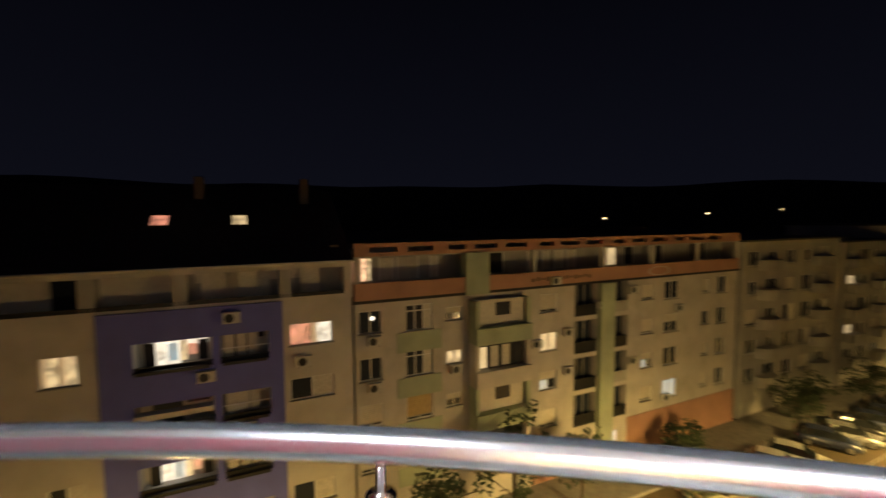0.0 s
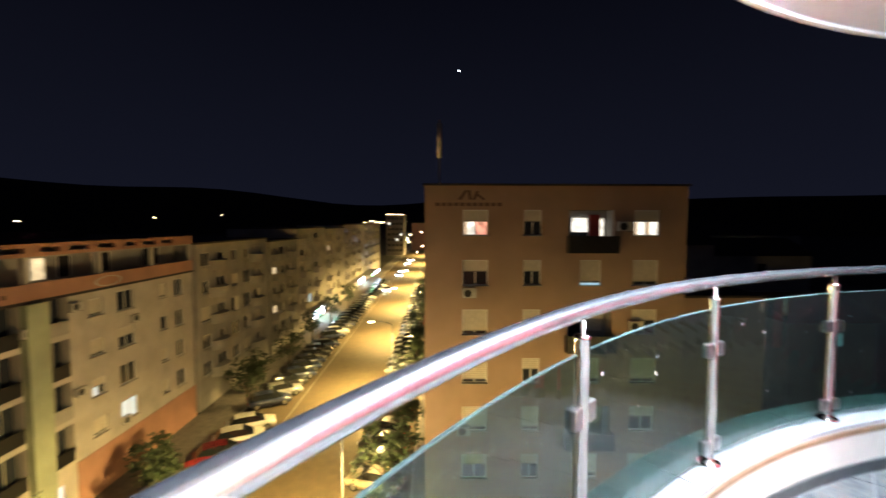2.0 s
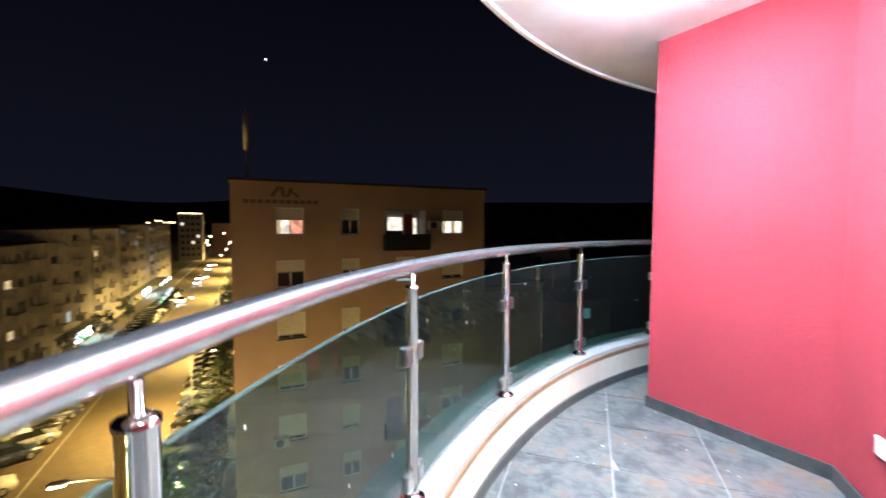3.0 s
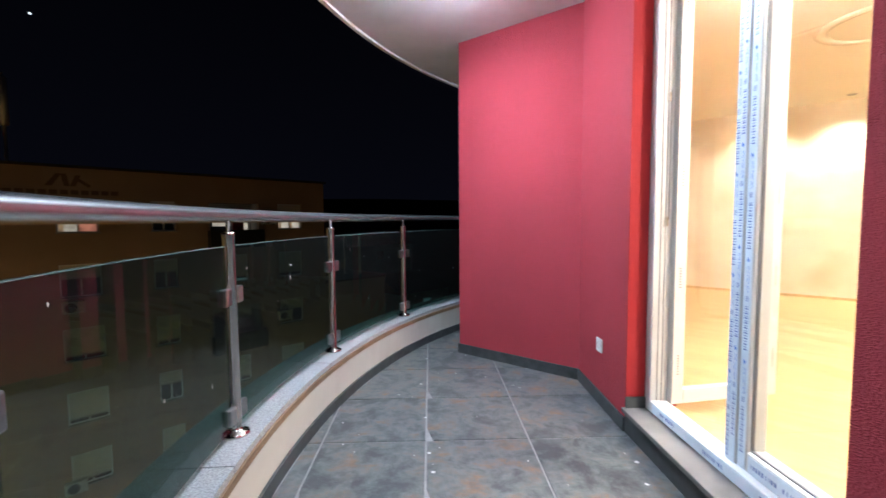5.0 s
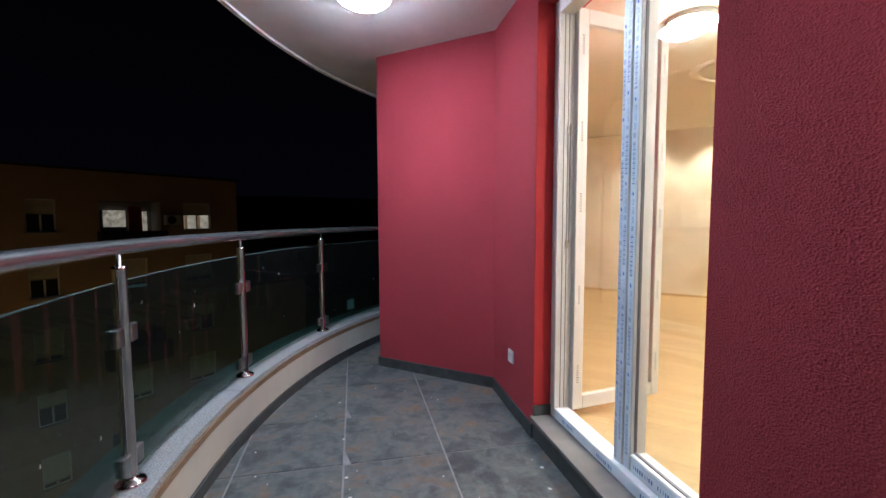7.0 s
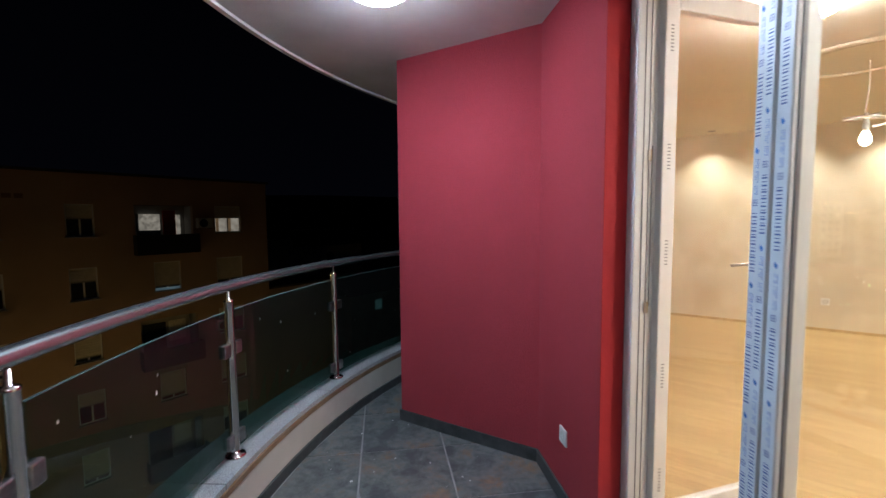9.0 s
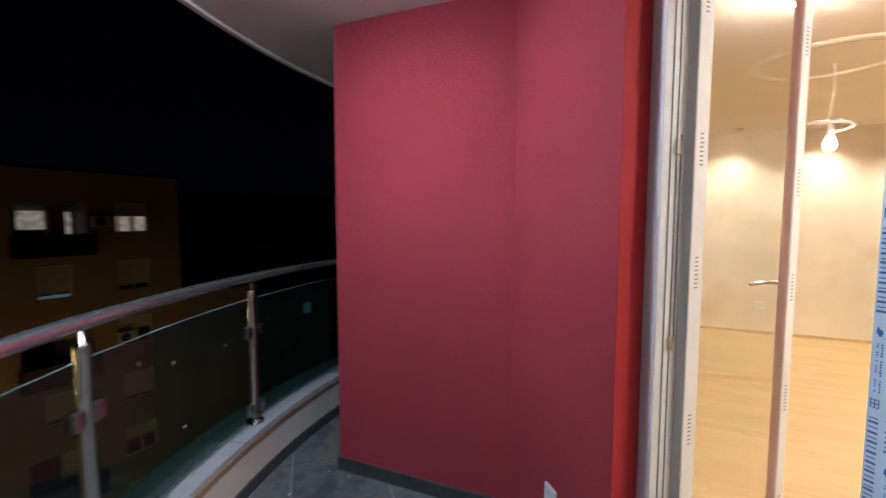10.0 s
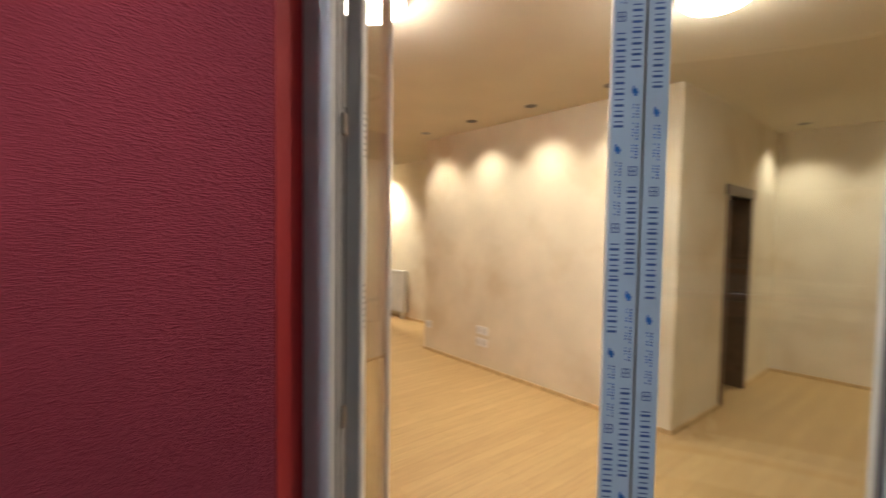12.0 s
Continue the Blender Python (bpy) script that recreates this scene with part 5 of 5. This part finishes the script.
# painted emblem of plain strokes and a line of bars
for pts_ in (((1.9, 2.75), (2.15, 2.75), (2.5, 3.3), (2.3, 3.3)), ((2.45, 3.3), (2.65, 3.3), (2.75, 2.75), (2.55, 2.75)), ((2.75, 2.75), (2.95, 2.75), (3.15, 3.25), (2.95, 3.25)), ((3.1, 3.1), (3.5, 2.8), (3.4, 2.7), (3.0, 3.0))):
    bm = bmesh.new()
    bm.faces.new([bm.verts.new((x, -0.006, z - G)) for x, z in pts_])
    part("painted_stroke", bm, M_FADED, tower, "faded dark painted stroke")
for k in range(11):
    x = 0.6 + 0.36 * k
    bm = bmesh.new()
    bm.faces.new([bm.verts.new(p_) for p_ in ((x, -0.006, 2.38 - G), (x + 0.28, -0.006, 2.38 - G), (x + 0.28, -0.006, 2.58 - G), (x, -0.006, 2.58 - G))])
    part("painted_bar", bm, M_FADED, tower, "faded dark painted bar")
mast = part("roof_mast", tube([(0.85, 2.0, TH + 0.1), (0.85, 2.0, TH + 4.2)], 0.06, 8), M_AC, tower, "antenna mast with a white radome")
part("radome", tube([(0.85, 2.0, TH + 1.9), (0.85, 2.0, TH + 4.0)], 0.17, 12), M_WHITE, mast, smooth=True)
annex = thing("apartment_annex", "lower ochre wing beside the tower", "building", UV @ pose(tu, tv0, G, 0, 0, -90))
part("wall", boxes((0.001, 0.6, 0, 5.4, 12, -3.1 - G)), M_TOWER, annex)
part("roof", boxes((0.001, 0.5, -3.1 - G, 5.5, 12.1, -2.95 - G)), M_ROOF, annex)
for k, (u_, v_, w, d, top, lab) in enumerate(((46, -30, 9, 8, 0.6, "unlit house with a low gable roof behind the tower"), (52, -46, 14, 9, -1.0, "unlit house among dark gardens"), (38, -40, 8, 8, -6.0, "small unlit house in the dark"), (70, -60, 22, 10, 1.0, "long dark building beyond the gardens"))):
    hs = thing("dark_house", lab, "building", UV @ pose(u_, v_, G))
    part("wall", boxes((0, 0, 0, d, w, top - 1.5 - G)), M_WALLGREY, hs)
    bm = bmesh.new()
    z0_, z1_ = top - 1.5 - G, top + 0.6 - G
    vs = [bm.verts.new(p_) for p_ in ((-0.5, -0.5, z0_), (d + 0.5, -0.5, z0_), (d + 0.5, w + 0.5, z0_), (-0.5, w + 0.5, z0_), (d / 2, -0.5, z1_), (d / 2, w + 0.5, z1_))]
    for f_ in ((0, 1, 4), (1, 2, 5, 4), (2, 3, 5), (3, 0, 4, 5)):
        bm.faces.new([vs[i] for i in f_])
    part("roof", bm, M_ROOF, hs)
    part("window", boxes((-0.05, w * 0.4, z0_ - 2.2, -0.001, w * 0.4 + 1.1, z0_ - 1.0)), M_LITC if k == 2 else M_WINGLASS, hs)
# own building below and behind the balcony
solid("own_facade_below", prism([arc(3.9, A0 + (A1 - A0) * i / 30) for i in range(31)] + [(3, 6), (3, -2.5)], G, -0.26), M_RED, "crimson facade of the building below the balcony", "wall", kind="structure")
solid("own_roof_above", prism([(0.7, -3), (0.7, 2.9), (0.3, 4.3), (3.0, 7.2), (9, 7.5), (9, -3)], CEIL + 0.23, CEIL + 0.6), M_CEIL, "storey above the balcony", "wall", kind="structure")

# hills and far lights
bm = bmesh.new()
top_prev = None
for k in range(61):
    a_ = radians(-75 + 190 * k / 60)
    r_ = 900
    hgt = 52 + 22 * noise.noise((k * 0.17, 0, 3)) + (26 if 28 < k else 0) * min(1, (k - 28) / 12 if k > 28 else 0)
    pair = (bm.verts.new((r_ * math.cos(a_), r_ * math.sin(a_), G - 30)), bm.verts.new((r_ * math.cos(a_) * 1.1, r_ * math.sin(a_) * 1.1, hgt)))
    if top_prev:
        bm.faces.new((top_prev[0], pair[0], pair[1], top_prev[1]))
    top_prev = pair
solid("backdrop_hills", bm, M_EARTH, "black wooded hills on the horizon", "hills", UV, "structure")
bm = bmesh.new()
rnd = random.Random(21)
for k in range(46):
    u_, v_ = rnd.uniform(230, 420), rnd.uniform(-6, 26)
    z_ = G + rnd.uniform(6, 15)
    box(bm, u_, v_, z_, u_ + 0.9, v_ + 0.9, z_ + 0.5)
for k in range(14):
    u_, v_ = 420, rnd.uniform(30, 75)
    z_ = 1.5 + rnd.uniform(0, 2)
    box(bm, u_, v_, z_, u_ + 0.6, v_ + 1.1, z_ + 0.5)
for u_, v_, z_ in ((95, 62, 2.5), (60, 58, 1.5), (150, 75, 4.0)):
    box(bm, u_, v_, z_, u_ + 0.15, v_ + 0.28, z_ + 0.14)
solid("far_town_lights", bm, M_FARLIGHT, "scattered orange lights of the far town", "lights", UV, "stuff")
solid("backdrop_planet", lathe([(0, -3.4), (2.4, -2.4), (3.4, 0), (2.4, 2.4), (0, 3.4)], 10), M_STAR, "bright planet in the night sky", "planet", pose(-1400 * 0.9, 1600 * 0.9, 740 * 0.9), "structure")
fb = thing("end_building", "lamplit building closing the far end of the street", "building", UV @ pose(300, 2, G))
part("wall", boxes((0, 0, 0, 12, 16, 19)), M_WALLORANGE, fb)
part("roof", boxes((-0.3, -0.3, 19, 12.3, 16.3, 19.5)), M_ROOF, fb)


# street lamps
def street_lamp(u, v, heading, reach=2.0, power=8200, tilt=-18, glow=0, spread=170):
    t_ = thing("street_lamp", "tall grey street lamp with a lit orange head", "street lamp", UV @ pose(u, v, G + 0.0, 0, 0, heading), group="street lamps")
    part("pole", lathe([(0.11, 0), (0.11, 0.9), (0.075, 1.0), (0.05, 7.9)], 10), M_POLE, t_, smooth=True)
    part("arm", tube([(0, 0, 7.85), (reach * 0.3, 0, 8.15), (reach, 0, 8.3)], 0.035, 8), M_POLE, t_, smooth=True)
    hd = part("lamp_head", boxes((reach - 0.1, -0.14, 8.24, reach + 0.55, 0.14, 8.38), bevel=0.03), M_AC, t_)
    part("lens", boxes((reach - 0.02, -0.11, 8.19, reach + 0.5, 0.11, 8.239)), M_SODIUM, hd, "glowing lens")
    ld = bpy.data.lights.new("street_light", "SPOT")
    ld.energy, ld.color, ld.spot_size, ld.spot_blend, ld.shadow_soft_size = power, (1.0, 0.64, 0.17), radians(spread), 0.85, 0.25
    if glow:                                         # extra point light added under the head to fill the facades opposite
        lg = bpy.data.lights.new("facade_fill", "POINT")
        lg.energy, lg.color, lg.shadow_soft_size = glow, (1.0, 0.68, 0.26), 0.25
        lb = new("facade_fill", lg)
        lb.parent, lb.matrix_basis = t_, pose(reach + 0.24, 0, 8.05)
    lo = new("street_light", ld)
    lo.parent, lo.matrix_basis = t_, pose(reach + 0.24, 0, 8.1, 0, tilt, 0)


for k, u_ in enumerate((-4, 21.5, 46, 70, 96, 124, 160, 200, 250)):
    street_lamp(u_, 4.9, 90, power=(5000, 6000)[k] if k < 2 else 7400 if k < 4 else 9500, tilt=(-12, -12, -4, -6)[k] if k < 4 else -16, glow=(170, 760)[k] if k < 2 else 0, spread=150 if k in (2, 3) else 170)
# unseen side-street pair added, beams tipped up to brighten the ochre tower
for v_ in (-3.0, -12.0):
    street_lamp(12.5, v_, 0, power=490, tilt=-62)


# parked cars
def car_meshes(paint, L=4.2, W=1.74, H=1.46):
    """One hatchback: lofted body with a glazed cabin, wheels and lights."""
    t_ = thing("parked_car", "", "car")
    secs = [(-L / 2, 0.45, 0.62, 0.62), (-L / 2 + 0.08, 0.28, 0.80, 0.86), (-L * 0.28, 0.22, 0.87, 0.90), (0.0, 0.20, 0.88, 0.92), (L * 0.25, 0.22, 0.87, 0.90), (L / 2 - 0.12, 0.26, 0.80, 0.76), (L / 2, 0.42, 0.64, 0.58)]
    bm = bmesh.new()
    rings = []
    for x, zb, hw, zt in secs:
        hw = hw * W / 1.76
        rings.append([bm.verts.new(p_) for p_ in ((x, -hw * 0.92, zb), (x, -hw, (zb + zt) / 2), (x, -hw * 0.93, zt - 0.03), (x, -hw * 0.75, zt), (x, hw * 0.75, zt), (x, hw * 0.93, zt - 0.03), (x, hw, (zb + zt) / 2), (x, hw * 0.92, zb))])
    for a_, b_ in zip(rings, rings[1:]):
        for i in range(8):
            bm.faces.new((a_[i], b_[i], b_[(i + 1) % 8], a_[(i + 1) % 8]))
    bm.faces.new(rings[0]), bm.faces.new(rings[-1][::-1])
    bmesh.ops.recalc_face_normals(bm, faces=bm.faces[:])
    body = part("body", bm, paint, t_, smooth=True)
    cab = [(-L * 0.44, 0.86, 0.66), (-L * 0.33, H - 0.06, 0.56), (-L * 0.1, H, 0.57), (L * 0.08, H - 0.05, 0.56), (L * 0.27, 0.89, 0.68)]
    bm = bmesh.new()
    for (x0, z0_, w0), (x1, z1_, w1) in zip(cab, cab[1:]):
        roof_ = z0_ > 1.3 and z1_ > 1.3
        vs = [bm.verts.new(p_) for p_ in ((x0, -w0, z0_), (x1, -w1, z1_), (x1, w1, z1_), (x0, w0, z0_), (x0, -0.70, 0.86), (x1, -0.70, 0.86), (x1, 0.70, 0.86), (x0, 0.70, 0.86))]
        f0 = bm.faces.new((vs[0], vs[1], vs[2], vs[3]))
        f0.material_index = 1 if roof_ else 0
        for q_ in ((4, 5, 1, 0), (3, 2, 6, 7)):
            bm.faces.new([vs[i] for i in q_])
    bmesh.ops.remove_doubles(bm, verts=bm.verts[:], dist=1e-4)
    part("cabin_glass", bm, [M_CARGLASS, paint], t_, "dark glazed cabin")
    for x in (-L * 0.31, L * 0.31):
        for s_ in (-1, 1):
            w_ = part("wheel", lathe([(0.30, -0.09), (0.31, -0.05), (0.31, 0.05), (0.30, 0.09)], 18), M_TYRE, t_, "", pose(x, s_ * 0.76, 0.31, 90, 0, 0), True)
            part("rim", lathe([(0.0, s_ * -0.095), (0.19, s_ * -0.098), (0.20, s_ * -0.09)], 14), M_RIM, w_)
    for s_ in (-1, 1):
        part("headlight", boxes((L / 2 - 0.10, s_ * 0.60 - 0.14, 0.56, L / 2 + 0.005, s_ * 0.60 + 0.14, 0.68), bevel=0.02), M_HEAD, body)
        part("tail_light", boxes((-L / 2 + 0.01, s_ * 0.62 - 0.11, 0.62, -L / 2 + 0.10, s_ * 0.62 + 0.11, 0.80), bevel=0.02), M_TAIL, body)
        part("side_mirror", boxes((L * 0.17, s_ * 0.93 - 0.08, 0.92, L * 0.17 + 0.14, s_ * 0.93 + 0.08, 1.02), bevel=0.02), paint, body)
    part("number_plate", boxes((L / 2 - 0.04, -0.26, 0.40, L / 2 + 0.012, 0.26, 0.51)), M_WHITE, body)
    return t_


PAINT = {}
for nm, c in (("white", (0.62, 0.62, 0.60)), ("silver", (0.34, 0.35, 0.36)), ("black", (0.018, 0.018, 0.02)), ("red", (0.36, 0.02, 0.02)), ("maroon", (0.14, 0.012, 0.018)), ("navy", (0.03, 0.04, 0.085)), ("beige", (0.42, 0.36, 0.25))):
    PAINT[nm] = car_meshes(node_material(nm + "_car_paint", c, 0.28, metal=0.3 if nm == "silver" else 0.0, spec=0.6, coat=0.5, vary=0.04))
rnd = random.Random(8)
left = ["beige", "red", "maroon", "white", "white"] + [rnd.choice(("black", "navy", "silver", "black", "black", "navy", "white")) for _ in range(36)]
used = set()


def put_car(nm, u, v, ang):
    lab = nm + {"white": "-painted", "silver": " metallic", "red": "", "maroon": ""}.get(nm, "") + " hatchback parked nose to the kerb"
    m = UV @ pose(u, v, G + 0.001, 0, 0, ang)
    if nm not in used:
        used.add(nm)
        PAINT[nm].matrix_basis = m
        c = PAINT[nm]
    else:
        c = copy_thing(PAINT[nm], m)
    tagged(c, lab, "car", "parked cars")


uu = 28.3
for k, nm in enumerate(left):
    gap = 5.2 if k in (5, 14) else 2.55
    if k:
        uu += gap
    put_car(nm, uu, 17.2 + rnd.uniform(-0.25, 0.25), -62 + rnd.uniform(-3, 3))
uu = 29.6
for k in range(36):
    nm = "beige" if k == 0 else rnd.choice(("black", "navy", "black", "black", "navy", "silver"))
    put_car(nm, uu, 4.4 + rnd.uniform(-0.2, 0.2), 75 + rnd.uniform(-4, 4))
    uu += 2.6 if k != 3 else 4.5
for nm in PAINT:
    if nm not in used:
        put_car(nm, uu, 4.4, 80)
        uu += 2.6


# street trees
def tree(u, v, h, seed, label):
    rn = random.Random(seed)
    t_ = thing("street_tree", label, "tree", UV @ pose(u, v, G + 0.0), group="street trees")
    trunk = tube([(0, 0, 0), (0.05, 0.02, h * 0.3), (0.0, 0.08, h * 0.62)], 0.11, 8)
    for k in range(7):
        a_, z_ = rn.uniform(0, 6.28), h * rn.uniform(0.32, 0.55)
        l_ = h * rn.uniform(0.22, 0.36)
        tube([(0, 0.03, z_), (math.cos(a_) * l_ * 0.5, math.sin(a_) * l_ * 0.5, z_ + l_ * 0.45), (math.cos(a_) * l_, math.sin(a_) * l_, z_ + l_ * 0.7)], 0.035, 6, trunk)
    part("trunk", trunk, M_TRUNK, t_)
    bm = bmesh.new()
    clumps = [(rn.gauss(0, h * 0.17), rn.gauss(0, h * 0.17), h * rn.uniform(0.38, 0.98), rn.uniform(0.35, 0.75)) for _ in range(26)]
    for cx_, cy_, cz_, r_ in clumps:
        for k in range(34):
            d = Vector((rn.gauss(0, 1), rn.gauss(0, 1), rn.gauss(0, 0.8))).normalized() * r_ * rn.uniform(0.5, 1.15)
            c = Vector((cx_, cy_, cz_)) + d
            s_ = rn.uniform(0.07, 0.15)
            ax = Vector((rn.gauss(0, 1), rn.gauss(0, 1), rn.gauss(0, 1))).normalized()
            bx = ax.orthogonal().normalized()
            bm.faces.new([bm.verts.new(c + q_) for q_ in (ax * s_ * 1.5, bx * s_ * 0.7, -ax * s_ * 1.5, -bx * s_ * 0.7)])
    part("crown", bm, M_LEAF, t_, "loose dark green crown")


for k, (u_, v_, h_) in enumerate(((14.5, 20.2, 7.0), (19.6, 20.0, 5.2), (28.0, 18.6, 3.4), (26.9, 17.6, 2.4), (29.8, 20.0, 3.6), (43.5, 19.6, 5.2), (46.5, 20.0, 4.4), (56.0, 19.6, 4.5), (68, 20, 5), (80, 20, 5), (96, 20, 5), (27.0, 3.4, 5.6), (35.5, 3.0, 5.0), (44.5, 2.6, 5.2), (54, 2.6, 5.4),
                                  (64, 2.6, 5.5), (76, 2.6, 6), (88, 2.6, 6), (102, 2.6, 6), (120, 2.6, 6), (10.0, 20.5, 5.5))):
    tree(u_, v_, h_, 40 + k, "young street tree with a ragged dark crown" if v_ > 10 else "bushy street tree lit from above by a lamp")

# road markings
solid("lane_marking", boxes((10, 14.55, G + 0.0005, 300, 14.65, G + 0.004)), M_KERB, "worn pale line along the parking strip", "road marking", UV, "stuff")

# the far end of the street: a lit block, a market canopy and cars with their lights on
far_block = thing("far_apartment_block", "tall ochre apartment block closing the far end of the street", "building", UV @ pose(250, 30, G, 0, 0, -90))
cols_ = [(1.2 + 2.3 * i, 2.4 + 3.1 * j) for i in range(4) for j in range(7)]
part("facade", holed_wall(10.5, 23.5, [(x_, x_ + 1.2, z_, z_ + 1.4) for x_, z_ in cols_]), M_WALLCREAM, far_block)
part("core", boxes((0, 0.301, 0, 10.5, 12, 23.5)), M_WALLCREAM, far_block)
for k, (x_, z_) in enumerate(cols_):
    part("window", boxes((x_, 0.2, z_, x_ + 1.2, 0.26, z_ + 1.4)), M_LITW if k in (5, 16, 24) else M_WINGLASS, far_block)
part("roof", boxes((-0.2, -0.2, 23.501, 10.7, 12.2, 23.75)), M_ROOF, far_block, "flat dark roof")
for k in range(6):
    part("roof_lamp", boxes((0.6 + 1.75 * k, 0.0, 23.76, 1.3 + 1.75 * k, 0.3, 24.1)), M_FARLIGHT, far_block, "small orange lamp on the roof edge")

canopy = thing("market_canopy", "pale flat canopy over lit market stalls beside the road", "canopy", UV @ pose(126, 19.6, G))
part("canopy_roof", boxes((0, 0, 3.2, 20, 3.7, 3.42), bevel=0.03), M_KERB, canopy)
for x_ in (0.3, 6.7, 13.2, 19.6):
    for y_ in (0.2, 3.5):
        part("canopy_post", boxes((x_ - 0.06, y_ - 0.06, 0, x_ + 0.06, y_ + 0.06, 3.199)), M_POLE, canopy)
for x_ in (3.0, 9.5, 16.0):
    part("strip_light", boxes((x_ - 1.2, 0.9, 3.05, x_ + 1.2, 1.05, 3.199)), M_SHOP, canopy, "cold white strip light")
    part("lit_sign", boxes((x_ - 1.0, -0.06, 3.0, x_ + 1.0, -0.001, 3.6)), M_SHOP if x_ > 5 else M_SHOPG, canopy, "glowing plain sign")

for nm, u_, v_, ang in (("silver", 118, 14.0, 180), ("black", 152, 13.6, 180), ("white", 163, 13.9, 180), ("black", 196, 13.5, 180), ("silver", 214, 13.8, 180)):
    c = tagged(copy_thing(PAINT[nm], UV @ pose(u_, v_, G + 0.001, 0, 0, ang)), nm + " hatchback on the road with its headlights lit", "car", "cars on the road")
    for s_ in (-0.60, 0.60):
        part("lit_headlight", boxes((2.107, s_ - 0.13, 0.52, 2.13, s_ + 0.13, 0.72)), M_CARLAMP, c, "bright white lit headlight")

# ------------------------------------------------------------ slate tiles, each one a piece
TS, TX0, TY0 = 0.512, -0.352, 2.766
tile_me = None
rnd = random.Random(2)


def inside(x, y):
    if (x - CX) ** 2 + (y - CY) ** 2 > (R_SKIRT - 0.001) ** 2:
        return False
    if y < 3.535:
        return x < 0.6635 if y < Y_FAR else x < 0.668 + 0.012 * (y - Y_FAR) / 0.72
    t_ = (y - 3.535) / (4.186 - 3.535)
    return x < 0.68 - 0.765 * t_ if t_ <= 1 else x < -0.085 + (y - 4.186) * 1.03


def clip(poly):
    """Trims a tile to the floor's outline by halving its edges where they leave it."""
    out = []
    for i in range(len(poly)):
        p_, q_ = poly[i], poly[(i + 1) % len(poly)]
        a_, b_ = inside(*p_), inside(*q_)
        if a_:
            out.append(p_)
        if a_ != b_:
            lo, hi = (p_, q_) if a_ else (q_, p_)
            for _ in range(14):
                mid = ((lo[0] + hi[0]) / 2, (lo[1] + hi[1]) / 2)
                if inside(*mid):
                    lo = mid
                else:
                    hi = mid
            out.append(lo)
    return out


for i in range(-4, 5):
    for j in range(-9, 8):
        x0, y0 = TX0 + TS * i + 0.004, TY0 + TS * j + 0.004
        s_ = TS - 0.008
        n_ = 6
        ring = [(x0 + s_ * k / n_, y0) for k in range(n_)] + [(x0 + s_, y0 + s_ * k / n_) for k in range(n_)] + [(x0 + s_ - s_ * k / n_, y0 + s_) for k in range(n_)] + [(x0, y0 + s_ - s_ * k / n_) for k in range(n_)]
        poly = clip(ring)
        if len(poly) < 3:
            continue
        whole = len(poly) == len(ring)
        m = pose(x0 + s_ / 2, y0 + s_ / 2, 0.0)
        if whole and tile_me is not None:
            o = new("tile", tile_me)
            o.parent, o.matrix_basis = balcony_floor, m
            continue
        bm = bmesh.new()
        cx_, cy_ = x0 + s_ / 2, y0 + s_ / 2
        mx, my = sum(p_[0] for p_ in poly) / len(poly), sum(p_[1] for p_ in poly) / len(poly)
        lo_ = [bm.verts.new((x - cx_, y - cy_, -0.0045)) for x, y in poly]
        hi_ = [bm.verts.new((x + (mx - x) * 0.008 - cx_, y + (my - y) * 0.008 - cy_, 0.0)) for x, y in poly]
        for a_ in range(len(poly)):
            b_ = (a_ + 1) % len(poly)
            bm.faces.new((lo_[a_], lo_[b_], hi_[b_], hi_[a_]))
        bm.faces.new(hi_)
        o = part("tile", bm, M_SLATE, balcony_floor, "", m)
        if whole:
            tile_me = o.data
bm = bmesh.new()
for k in range(70):
    x, y, s_ = rnd.uniform(-0.9, 0.6), rnd.uniform(1.2, 4.2), rnd.choice((0.003, 0.004, 0.006, 0.010))
    if inside(x, y):
        n_ = 7
        bm.faces.new([bm.verts.new((x + s_ * rnd.uniform(0.6, 1.2) * math.cos(6.283 * q_ / n_), y + s_ * rnd.uniform(0.6, 1.2) * math.sin(6.283 * q_ / n_), 0.0012)) for q_ in range(n_)])
solid("plaster_drops", bm, M_FLECK, "dried plaster drops on the slate tiles", "specks", kind="stuff")
